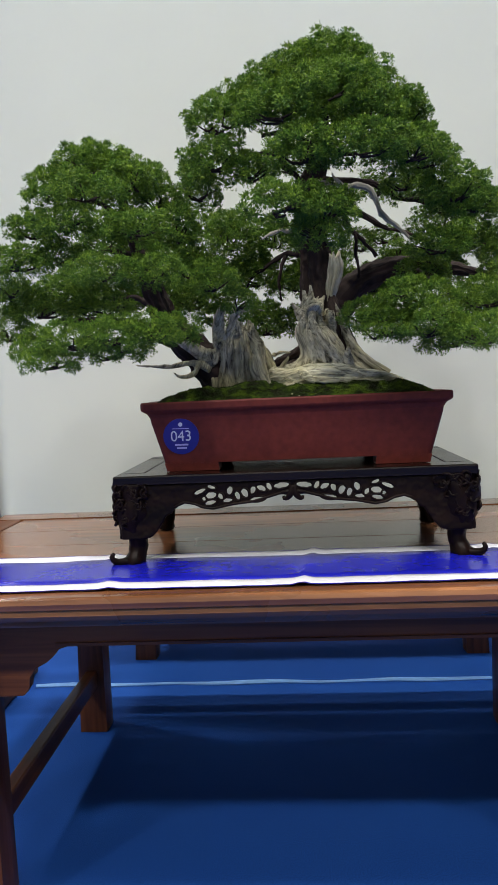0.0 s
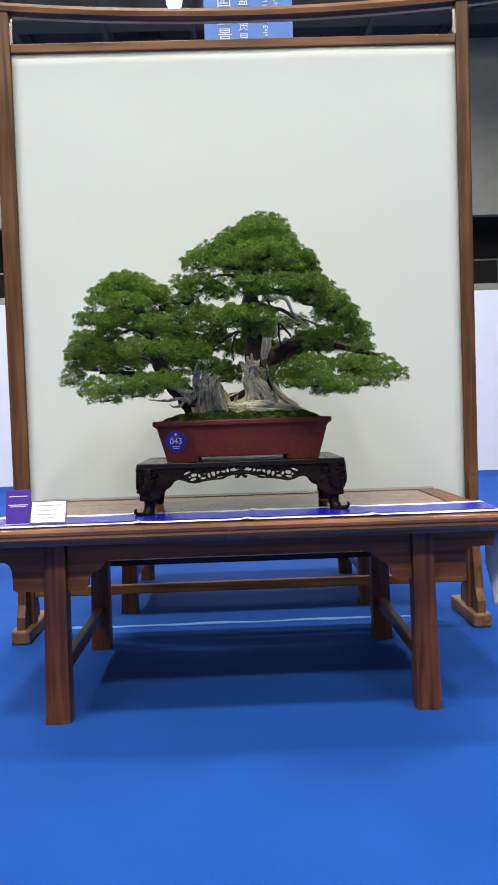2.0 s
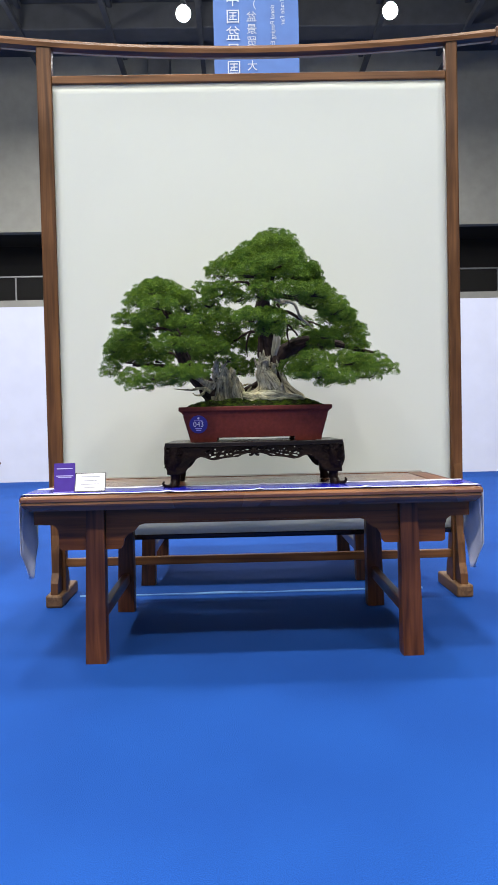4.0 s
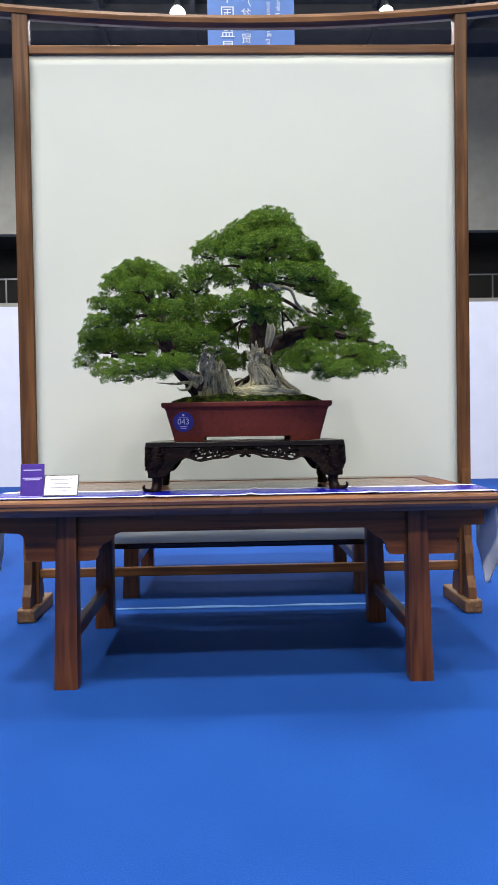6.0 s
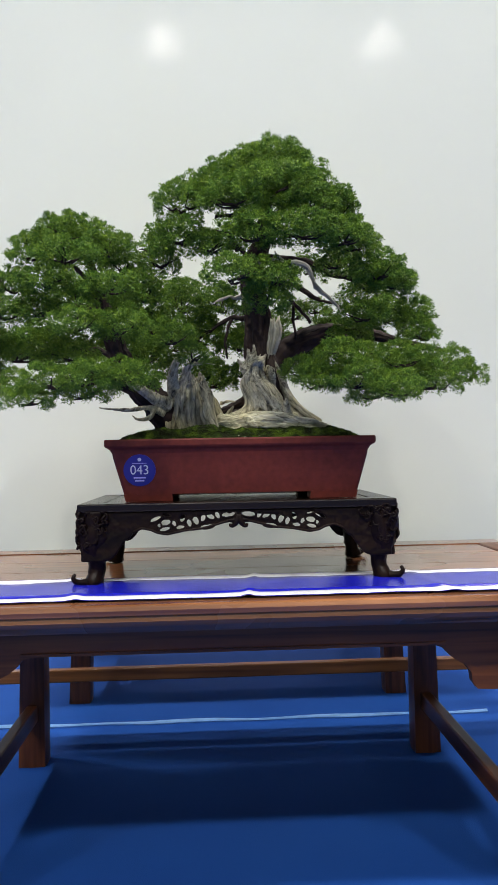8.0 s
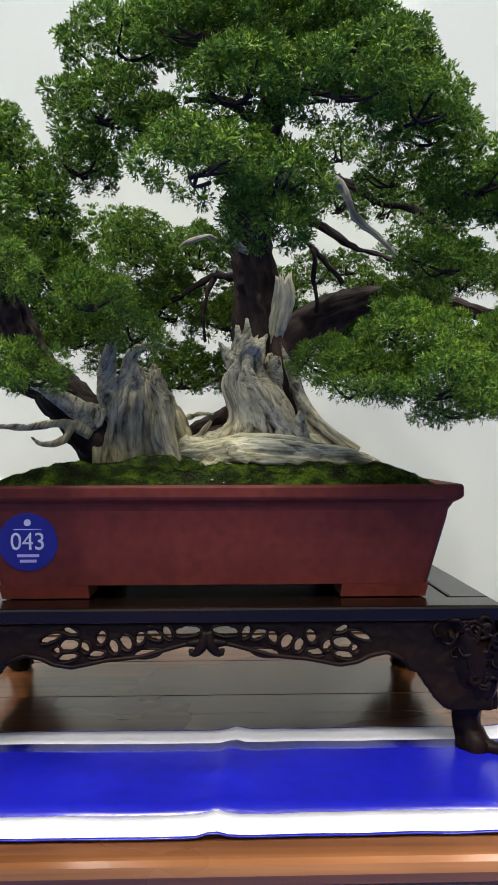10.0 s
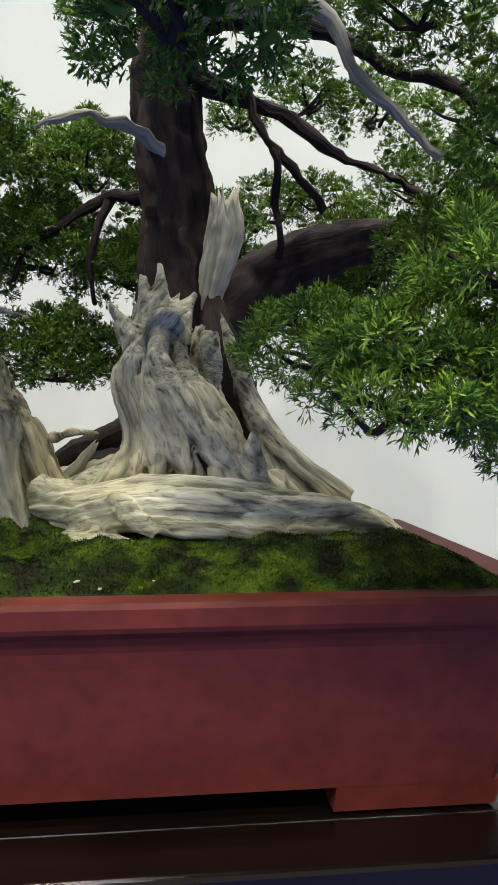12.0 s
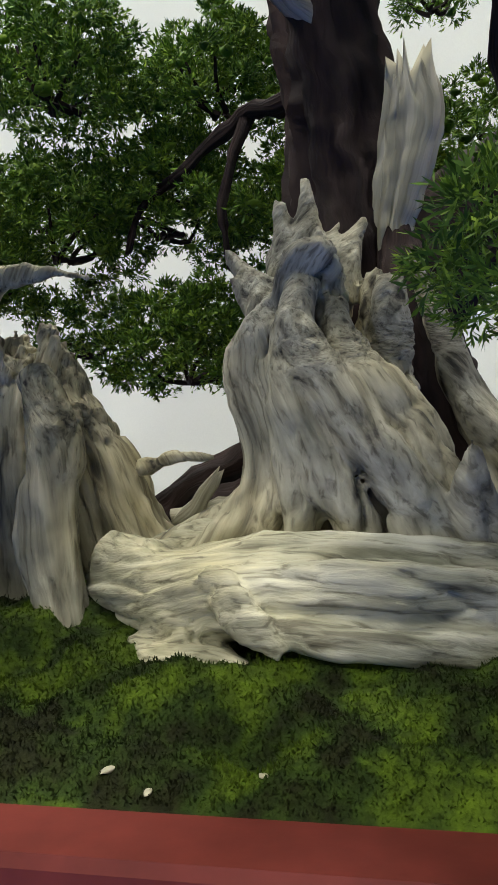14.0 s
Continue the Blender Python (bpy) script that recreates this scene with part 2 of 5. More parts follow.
def box(x0, x1, y0, y1, z0, z1, bev=0.004, seg=2, bm=None):
    own = bm is None
    bm = bm or bmesh.new()
    v = bmesh.ops.create_cube(bm, size=1, matrix=Matrix.LocRotScale(((x0 + x1) / 2, (y0 + y1) / 2, (z0 + z1) / 2), None, (x1 - x0, y1 - y0, z1 - z0)))["verts"]
    if bev:
        es = {e for q in v for e in q.link_edges}
        bmesh.ops.bevel(bm, geom=list(es), offset=bev, segments=seg, profile=0.5, affect="EDGES")
    return bm


def spline(pts, step):
    """Points of equal length tuples, smoothly joined (Catmull-Rom)."""
    p = [np.array(q, float) for q in pts]
    p = [2 * p[0] - p[1]] + p + [2 * p[-1] - p[-2]]
    res = []
    for i in range(1, len(p) - 2):
        n = max(2, int(np.linalg.norm(p[i + 1][:3] - p[i][:3]) / step))
        for k in range(n):
            t = k / n
            a, b_, c_, d = p[i - 1], p[i], p[i + 1], p[i + 2]
            res.append(0.5 * (2 * b_ + (c_ - a) * t + (2 * a - 5 * b_ + 4 * c_ - d) * t * t + (3 * b_ - a - 3 * c_ + d) * t ** 3))
    res.append(p[-2])
    return res


def tube(bm, pts, sides=8, step=0.02, close=True):
    """A round bar along points (x, y, z, radius)."""
    rings, ps = [], spline(pts, step)
    for i, q in enumerate(ps):
        t = Vector((ps[min(i + 1, len(ps) - 1)] - ps[max(i - 1, 0)])[:3]).normalized()
        u = t.orthogonal() if i == 0 else (u - t * u.dot(t))
        u.normalize()
        w = t.cross(u)
        rings.append([bm.verts.new(Vector(q[:3]) + (u * math.cos(a) + w * math.sin(a)) * q[3]) for a in (2 * math.pi * k / sides for k in range(sides))])
    for r0, r1 in zip(rings, rings[1:]):
        for k in range(sides):
            bm.faces.new((r0[k], r0[(k + 1) % sides], r1[(k + 1) % sides], r1[k]))
    if close:
        bm.faces.new(rings[0][::-1])
        bm.faces.new(rings[-1])
    return bm


def fbm(v, o=4):
    return noise.fractal(v, 1.0, 2.0, o)


def limb(bm, pts, sides=40, step=0.006, ridges=5.0, depth=0.3, twist=2.0, rough=0.06, jag=0.0, seed=0.0, side=(0, 1, 0)):
    """A gnarled limb along points (x, y, z, half width, half depth), with fibres that twist round it and, with jag, splintered ends."""
    uv = bm.loops.layers.uv.verify()
    ps, rings, s = spline(pts, step), [], 0.0
    total = sum(np.linalg.norm(b_[:3] - a[:3]) for a, b_ in zip(ps, ps[1:]))
    lens = []
    for i, q in enumerate(ps):
        t = Vector((ps[min(i + 1, len(ps) - 1)] - ps[max(i - 1, 0)])[:3]).normalized()
        w = Vector(side)
        u = t.cross(w).normalized()
        w = u.cross(t).normalized()
        if i:
            s += float(np.linalg.norm(q[:3] - ps[i - 1][:3]))
        lens.append(s)
        ring = []
        for k in range(sides):
            a = 2 * math.pi * k / sides
            b_ = a + twist * s * 3
            n = noise.noise(Vector((math.cos(b_) * ridges * 0.55 + seed, math.sin(b_) * ridges * 0.55 - seed, s * 5 + seed)))
            n2 = noise.noise(Vector((math.cos(b_) * ridges * 1.7 + seed, math.sin(b_) * ridges * 1.7, s * 9 - seed)))
            f = 1 + depth * (0.5 - 2.2 * abs(n)) + depth * 0.45 * (0.3 - 1.5 * abs(n2))
            base = Vector(q[:3])
            p = base + u * math.cos(a) * q[3] * f + w * math.sin(a) * q[4] * f
            p += noise.noise_vector(p * 28 + Vector((seed, 0, 0))) * rough * (q[3] + q[4]) * 0.5
            p += noise.noise_vector(p * 75) * rough * 0.035
            if jag:
                e = max(0.0, (s - (total - jag * 1.2)) / (jag * 1.2))
                p += t * e * jag * 1.1 * noise.noise(Vector((math.cos(a) * 3.1 + seed, math.sin(a) * 3.1, seed)))
            ring.append(bm.verts.new(p))
        rings.append(ring)
    for i, (r0, r1) in enumerate(zip(rings, rings[1:])):
        for k in range(sides):
            f = bm.faces.new((r0[k], r0[(k + 1) % sides], r1[(k + 1) % sides], r1[k]))
            f.smooth = True
            for lp, (a, h) in zip(f.loops, ((k, i), (k + 1, i), (k + 1, i + 1), (k, i + 1))):
                lp[uv].uv = (a / sides + seed * 0.37, lens[h] * 4 + twist * 0.0)
    for r, flip in ((rings[0], True), (rings[-1], False)):
        c = bm.verts.new(sum((v.co for v in r), Vector()) / sides)
        for k in range(sides):
            q = (r[k], r[(k + 1) % sides], c)
            bm.faces.new(q[::-1] if flip else q).smooth = True
    return bm


def words(name, text, size, m, material, parent=None, label="", depth=0.0005, align="CENTER"):
    cu = bpy.data.curves.new(name, "FONT")
    cu.body, cu.size, cu.extrude, cu.align_x, cu.align_y = text, size, depth, align, "CENTER"
    tmp = new(name + "_curve", cu)
    me = bpy.data.meshes.new_from_object(tmp.evaluated_get(bpy.context.evaluated_depsgraph_get()))
    bpy.data.objects.remove(tmp)
    me.materials.clear()
    me.materials.append(material)
    me.transform(m)
    ob = place(new(name, me), parent)
    return tagged(ob, label) if label else ob


# ---------- hall ----------
def slab(name, x0, x1, y0, y1, z0, z1, m, label, category="wall"):
    return tagged(part(name, box(x0, x1, y0, y1, z0, z1, 0), m), label, category, kind="structure")


slab("floor", -22, 24, -14, 30.5, -0.2, 0, CARPET, "bright blue exhibition carpet laid over the hall floor", "floor")
slab("wall_north", -22, 24, 30, 30.4, 9.5, 17, HALL_WALL, "pale grey clad upper wall of the hall")
slab("wall_north_lower", -22, 24, 30, 30.4, 0, 6.45, WHITE_WALL, "pale lower wall of the hall")
# the recess and soffit get their darkness from colour, not from lack of light
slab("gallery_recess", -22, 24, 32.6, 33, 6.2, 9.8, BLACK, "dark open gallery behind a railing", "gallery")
slab("gallery_floor", -22, 24, 29.7, 33, 6.2, 6.5, HALL_WALL, "grey edge of the gallery floor", "floor")
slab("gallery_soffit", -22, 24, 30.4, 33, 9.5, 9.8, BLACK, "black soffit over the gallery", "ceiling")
# unseen walls, added to bounce lamp light and shut out the world light
slab("wall_west", -22.4, -22, -14, 33, 0, 17, HALL_WALL, "pale grey side wall of the hall")
slab("wall_east", 24, 24.4, -14, 33, 0, 17, HALL_WALL, "pale grey side wall of the hall")
slab("wall_south", -22, 24, -14.4, -14, 0, 17, HALL_WALL, "pale grey end wall of the hall")
slab("ceiling", -22, 24, -14, 33, 17, 17.3, HALL_DARK, "dark steel roof deck of the hall", "ceiling")
slab("partition_wall", -21, 23, 12.1, 12.2, 0, 3.36, WHITE_WALL, "tall lavender white exhibition partition wall")

rail = thing("gallery_railing", 0, 29.8, 6.5, "steel railing with glass along the gallery edge", "railing")
part("top_rail", box(-22, 24, 29.78, 29.83, 7.5, 7.56, 0), STEEL, rail)
for i in range(16):
    part("post", box(-21 + i * 3, -20.94 + i * 3, 29.78, 29.83, 6.5, 7.5, 0), STEEL, rail)
for i in range(14):
    x = -21 + i * 3.4
    beam = thing("roof_truss", x, 10, 16.4, "dark steel roof truss under the hall ceiling", "roof beam", "roof trusses")
    bm = box(x - 0.09, x + 0.09, -14, 30, 15.9, 16.1, 0)
    part("lower_chord", bm, HALL_DARK, beam)
    part("upper_chord", box(x - 0.09, x + 0.09, -14, 30, 16.8, 16.98, 0), HALL_DARK, beam)
tagged(part("duct", box(-21.5, 23.5, 26.0, 27.0, 16.0, 17.0, 0.05), HALL_DARK), "dark ventilation duct under the hall roof", "duct")
tagged(part("column", box(-2.9, -2.0, 28.6, 29.5, 6.5, 17, 0.05), HALL_DARK), "dark steel column of the hall", "column")
for lx, ly in LAMPS:
    e = thing("high_bay_lamp", lx, ly, 14.3, "round bright high-bay lamp hung from the hall roof", "lamp", "hall lamps")
    bm = bmesh.new()
    bmesh.ops.create_cone(bm, cap_ends=False, segments=24, radius1=0.13, radius2=0.08, depth=0.2, matrix=Matrix.Translation((lx, ly, 14.66)))
    part("shade", bm, HALL_DARK, e)
    bm = bmesh.new()
    bmesh.ops.create_uvsphere(bm, u_segments=24, v_segments=10, radius=0.24, matrix=Matrix.Translation((lx, ly, 14.32)))
    part("lens", bm, LAMP_GLOW, e, "glowing white lens")
    part("hanger", box(lx - 0.02, lx + 0.02, ly - 0.02, ly + 0.02, 14.7, 17.0, 0), HALL_DARK, e)

# hanging banner, seen from behind, so that its writing runs backwards
ban = thing("hanging_banner", 1.03, 12.8, 7.2, "blue hanging cloth banner with white writing seen reversed from behind", "banner")
part("cloth", box(0.18, 1.88, 12.79, 12.81, 7.2, 16.9, 0), BANNER, ban)
MIR = Matrix.Diagonal((-1, 1, 1, 1))
for i, ch in enumerate("中国盆景国"):
    words("lettering", ch, 0.30, Matrix.Translation((0.57, 12.775, 9.46 - i * 0.335)) @ pose(0, 0, 0, 90) @ MIR, BANNER_INK, ban)
for i, ch in enumerate("）盆景贸易大"):
    words("lettering", ch, 0.215, Matrix.Translation((0.94, 12.775, 9.36 - i * 0.24)) @ pose(0, 0, 0, 90) @ MIR, BANNER_INK, ban)
words("lettering", "tional Penjing Exhi", 0.125, Matrix.Translation((1.36, 12.775, 8.9)) @ pose(0, 0, 0, 90) @ MIR @ pose(0, 0, 0, 0, 0, -90), BANNER_INK, ban)
words("lettering", "ng Trade Fair", 0.125, Matrix.Translation((1.56, 12.775, 9.3)) @ pose(0, 0, 0, 90) @ MIR @ pose(0, 0, 0, 0, 0, -90), BANNER_INK, ban)
part("hem", box(0.17, 1.89, 12.785, 12.815, 16.9, 17.0, 0), STEEL, ban)


# ---------- the screen behind the table ----------
SCY = 2.58
scr = thing("standing_screen", 0.59, SCY, 0, "tall wooden framed standing screen with plain white fabric", "screen")
for x0, x1 in ((-0.69, -0.602), (1.784, 1.855)):
    part("post", box(x0, x1, SCY - 0.035, SCY + 0.035, 0.06, 3.40, 0.008), SZ, scr)
    xm = (x0 + x1) / 2
    foot = part("foot", box(xm - 0.05, xm + 0.05, SCY - 0.17, SCY + 0.26, 0.0, 0.075, 0.012), SY, scr, "pale worn wooden foot")
    for sgn in (-1, 1):
        bm = bmesh.new()
        prof = [(0.035, 0.07), (0.15, 0.07), (0.145, 0.14), (0.115, 0.2), (0.1, 0.32), (0.075, 0.42), (0.07, 0.6), (0.05, 0.72), (0.036, 0.80)]
        a = [bm.verts.new((xm - 0.022, SCY + sgn * py, pz)) for py, pz in prof]
        c = [bm.verts.new((xm + 0.022, SCY + sgn * py, pz)) for py, pz in prof]
        bm.faces.new(a if sgn < 0 else a[::-1])
        bm.faces.new(c[::-1] if sgn < 0 else c)
        for k in range(len(prof)):
            bm.faces.new((a[k], c[k], c[(k + 1) % len(prof)], a[(k + 1) % len(prof)]))
        bmesh.ops.recalc_face_normals(bm, faces=bm.faces)
        part("bracket", bm, SZ, scr)
part("stretcher", box(-0.602, 1.784, SCY - 0.02, SCY + 0.02, 0.215, 0.265, 0.005), SX, scr)
part("bottom_rail", box(-0.602, 1.784, SCY - 0.02, SCY + 0.02, 0.372, 0.402, 0.004), EBONY, scr)
part("upper_rail", box(-0.602, 1.784, SCY - 0.025, SCY + 0.025, 3.145, 3.194, 0.005), SX, scr)
bm = bmesh.new()
xs = [-0.93 + 3.04 * i / 40 for i in range(41)]
rows_ = []
for x in xs:
    zt = 3.352 + 0.036 * (x - 0.59) ** 2
    rows_.append([bm.verts.new((x, SCY + dy, zt + dz)) for dy, dz in ((-0.04, -0.045), (-0.043, -0.02), (-0.035, 0), (0.035, 0), (0.043, -0.02), (0.04, -0.045), (0.0, -0.053))])
for r0, r1 in zip(rows_, rows_[1:]):
    for k in range(7):
        bm.faces.new((r0[k], r0[(k + 1) % 7], r1[(k + 1) % 7], r1[k]))
bm.faces.new(rows_[0]), bm.faces.new(rows_[-1][::-1])
bmesh.ops.recalc_face_normals(bm, faces=bm.faces)
part("top_rail", bm, SX, scr, "top rail bowed gently upwards at both ends")
for x in (-0.94, 2.10):
    zt = 3.352 + 0.036 * (x - 0.59) ** 2
    part("rail_cap", box(x - 0.012, x + 0.022, SCY - 0.048, SCY + 0.048, zt - 0.06, zt + 0.008, 0.006), SZ, scr)
bm = bmesh.new()
bmesh.ops.create_grid(bm, x_segments=40, y_segments=48, size=1, matrix=pose(0.591, SCY - 0.012, 1.772, 90) @ Matrix.Diagonal((1.193, 1.37, 1, 1)))
for v in bm.verts:
    v.co.y += 0.004 * fbm(v.co * 1.3, 2)
bmesh.ops.solidify(bm, geom=bm.faces[:], thickness=0.003)
part("fabric", bm, FABRIC, scr, "stretched white cloth", True)


# ---------- tables ----------
def altar_table(x, y, label):
    t = thing("long_table", x, y, 0, label, "table", "exhibition tables")
    # tabletop: frame, boards and moulded edge
    hx, hy = 1.013, 0.53
    for nm, x0, x1, y0, y1 in (("frame_front", -hx, hx, -hy, -hy + 0.115), ("frame_back", -hx, hx, hy - 0.115, hy)):
        bm = bmesh.new()
        prof2 = [(0.115, 0.713), (0.115, 0.78), (0.012, 0.78), (0.004, 0.777), (0.0, 0.768), (0.002, 0.757), (0.008, 0.752), (0.006, 0.742), (0.014, 0.73), (0.026, 0.718), (0.03, 0.713)]
        ends = []
        for xe, s in ((-hx, -1), (hx, 1)):
            ends.append([bm.verts.new((x + xe - s * min(d, 0.03) * 0.9, y + (y0 + d if nm == "frame_front" else y1 - d), z)) for d, z in prof2])
        nn = len(prof2)
        for k in range(nn):
            bm.faces.new((ends[0][k], ends[0][(k + 1) % nn], ends[1][(k + 1) % nn], ends[1][k]))
        bm.faces.new(ends[0]), bm.faces.new(ends[1][::-1])
        bmesh.ops.recalc_face_normals(bm, faces=bm.faces)
        part("frame_rail", bm, TOPX, t)
    for s in (-1, 1):
        xe = x + s * (hx - 0.058)
        part("end_rail", box(xe - 0.055, xe + 0.055, y - hy + 0.116, y + hy - 0.116, 0.715, 0.7795, 0.008), WY, t)
    for k in range(4):
        y0 = y - hy + 0.117 + k * 0.2065
        part("plank", box(x - hx + 0.117, x + hx - 0.117, y0, y0 + 0.2055, 0.745, 0.777, 0.0015, 1), TOPX, t)
    # aprons with stepped bracket ends
    for s in (-1, 1):
        ya = y + (0.49 if s > 0 else -0.385)
        outline = [(-0.99, 0.712), (-0.99, 0.64), (-0.905, 0.637), (-0.888, 0.625), (-0.88, 0.60), (-0.878, 0.53), (-0.865, 0.522), (-0.63, 0.522), (-0.6, 0.524), (-0.588, 0.54), (-0.585, 0.565), (-0.57, 0.585), (-0.545, 0.598), (-0.53, 0.61), (-0.515, 0.628), (-0.49, 0.636)]
        outline += [(-px_, pz) for px_, pz in outline[::-1]]
        bm = bmesh.new()
        a = [bm.verts.new((x + px_, ya - 0.013, pz)) for px_, pz in outline]
        c = [bm.verts.new((x + px_, ya + 0.013, pz)) for px_, pz in outline]
        bm.faces.new(a), bm.faces.new(c[::-1])
        for k in range(len(outline)):
            bm.faces.new((a[k], c[k], c[(k + 1) % len(outline)], a[(k + 1) % len(outline)]))
        bmesh.ops.recalc_face_normals(bm, faces=bm.faces)
        bmesh.ops.triangulate(bm, faces=[f for f in bm.faces if len(f.verts) > 4])
        part("apron", bm, WX, t)
        part("apron_bead", box(x - 0.52, x + 0.52, ya - s * -0.010, ya + s * 0.018, 0.636, 0.643, 0) if s > 0 else box(x - 0.52, x + 0.52, ya - 0.018, ya - 0.010, 0.636, 0.643, 0), WX, t)
    # splayed legs and side stretchers
    for sx in (-1, 1):
        for sy in (-1, 1):
            bm = bmesh.new()
            for z, cx, cy, h in ((0.0, 0.726, 0.0, 0.050), (0.35, 0.717, 0.0, 0.046), (0.713, 0.706, 0.0, 0.042)):
                ring = []
                for k in range(20):
                    a = 2 * math.pi * (k + 0.5) / 20
                    ca, sa = math.cos(a), math.sin(a)
                    q = max(abs(ca), abs(sa)) ** 0.82
                    ring.append(bm.verts.new((x + sx * cx + h * ca / q, y + (0.535 if sy > 0 else -0.362) + (-0.05 if sy > 0 else -0.045) * z + h * 0.92 * sa / q, z)))
                if z:
                    for k in range(20):
                        bm.faces.new((last[k], last[(k + 1) % 20], ring[(k + 1) % 20], ring[k]))
                else:
                    bm.faces.new(ring[::-1])
                last = ring
            bm.faces.new(last)
            part("leg", bm, WZ, t)
        part("side_stretcher", box(x + sx * 0.72 - 0.02, x + sx * 0.72 + 0.02, y - 0.32, y + 0.49, 0.165, 0.225, 0.006), WY, t)
        part("end_apron", box(x + sx * 0.985 - 0.012, x + sx * 0.985 + 0.012, y - 0.375, y + 0.455, 0.645, 0.713, 0.003), WY, t)
    return t


TX, TY = 0.529, 1.79
table = altar_table(TX, TY, "long low dark rosewood altar table with splayed legs")
second = tagged(copy_thing(table, pose(0.575, 3.53, 0, 0, 0, 180)), "long dark rosewood table standing behind the screen")
third = tagged(copy_thing(table, pose(-2.62, 3.95, 0)), "neighbouring long dark rosewood table on the blue carpet")


def runner(x, y, label):
    """A blue satin cloth with white borders laid along the table's front edge, its pointed ends hanging down."""
    e = thing("table_runner", x, y, 0.78, label, "table runner", "table runners")
    hx, nx, wide = 1.017, 170, 0.308
    down = [0.02 * k for k in range(1, 21)]
    path_ = [(-hx - 0.004, -d) for d in down[::-1]] + [(-hx + 2 * hx * i / nx, 0.0) for i in range(nx + 1)] + [(hx + 0.004, -d) for d in down]

    def spot(px_, d, w):
        if d == 0:
            fold = max(0, noise.noise(Vector((px_ * 2.3, w * 3, 7.7)))) * 0.004 + 0.005 * math.exp(-((px_ - 0.03 - 0.1 * w) / 0.012) ** 2) + 0.004 * math.exp(-((px_ + 0.37 + 0.2 * w) / 0.015) ** 2) + 0.004 * math.exp(-((px_ - 0.52 + 0.15 * w) / 0.02) ** 2)
            wob = 0.0014 * (1 + fbm(Vector((px_ * 9, w * 14, 3.0)), 3)) + fold
            return (x + px_, y + w + 0.005 * noise.noise(Vector((px_ * 2.2, 1.0, 0.3))), 0.7838 + max(0.0, wob))
        yy = y + w
        if -d > 0.26:
            yy = y + wide / 2 + (w - wide / 2) * max(0.02, (0.40 + d) / 0.14)
        s = 1 if px_ > 0 else -1
        return (x + px_ + s * (0.007 + 0.012 * math.sin(w * 22) * min(1, -d * 5)), yy, 0.7838 + d)

    for nm, ws, m, lab in (("border", (0.004, 0.02, 0.035, 0.05), SATIN_WHITE, "white satin border"), ("border", (0.258, 0.273, 0.288, 0.304), SATIN_WHITE, "white satin border"), ("field", (0.05, 0.085, 0.12, 0.155, 0.19, 0.225, 0.258), SATIN_BLUE, ""), ("edging", (0.0, 0.004), SATIN_BLUE, ""), ("edging", (0.304, 0.308), SATIN_BLUE, "")):
        bm = bmesh.new()
        grid = [[bm.verts.new(spot(px_, d, w)) for w in ws] for px_, d in path_]
        for (p0, d0), (r0, r1) in zip(path_, zip(grid, grid[1:])):
            for k in range(len(ws) - 1):
                f = bm.faces.new((r0[k], r1[k], r1[k + 1], r0[k + 1]))
                f.smooth = True
        bm.normal_update()
        bmesh.ops.solidify(bm, geom=bm.faces[:], thickness=0.001)
        bm.normal_update()
        for f in bm.faces:
            c = f.calc_center_median()
            if c.z < 0.77 and (c.x - x) * f.normal.x < 0:
                f.material_index = 1
        part(nm, bm, [m, SATIN_WHITE], e, lab)
    return e


runner(TX, 1.304, "royal blue satin runner with white borders hanging over the table ends")
runner(-2.62, 3.46, "blue satin runner with white borders on the neighbouring table")
runner(0.575, 3.66, "blue satin runner on the table behind the screen")

# carpet seam under the tables, its bright lit line put into the colour
bm = bmesh.new()
tube(bm, [(-0.55 + 0.145 * i, 2.68 + 0.006 * math.sin(i * 2.1), 0.0, 0.010 + 0.003 * math.sin(i * 1.3)) for i in range(16)], 6, 0.05)
tagged(part("carpet_seam", bm, SEAM), "raised seam between two strips of blue carpet", "carpet seam", kind="structure")

# signs on the table
sg = thing("purple_sign_stand", -0.32, 1.40, 0.786, "upright purple printed sign in a clear stand on the table", "sign")
M0 = pose(-0.318, 1.395, 0.786, -10, 0, 4)
bm = box(-0.047, 0.047, -0.003, 0.003, 0.0, 0.132, 0.001)
bm.transform(M0)
part("plate", bm, PURPLE, sg)
for z, w in ((0.105, 0.07), (0.072, 0.075), (0.066, 0.06)):
    bm = box(-w / 2, w / 2, -0.0042, -0.0032, z, z + 0.004, 0)
    bm.transform(M0)
    part("line", bm, PALE_INK, sg)
bm = box(-0.049, 0.049, -0.012, 0.05, 0.0, 0.003, 0)
bm.transform(pose(-0.318, 1.395, 0.785, 0, 0, 4))
part("base", bm, PALE_INK, sg)
cd = thing("white_name_card", -0.20, 1.40, 0.786, "small white printed card in a dark frame leaning on the table", "card")
M0 = pose(-0.203, 1.385, 0.786, -28, 0, 2)
bm = box(-0.07, 0.07, -0.002, 0.002, 0, 0.094, 0.0008)
bm.transform(M0)
part("frame", bm, FRAME_DARK, cd)
bm = box(-0.065, 0.065, -0.0032, -0.0022, 0.005, 0.089, 0)
bm.transform(M0)
part("card", bm, CARD, cd)
for z, w in ((0.072, 0.09), (0.052, 0.06), (0.035, 0.085), (0.02, 0.05)):
    bm = box(-w / 2, w / 2, -0.0042, -0.0034, z, z + 0.004, 0)
    bm.transform(M0)
    part("line", bm, INK, cd)


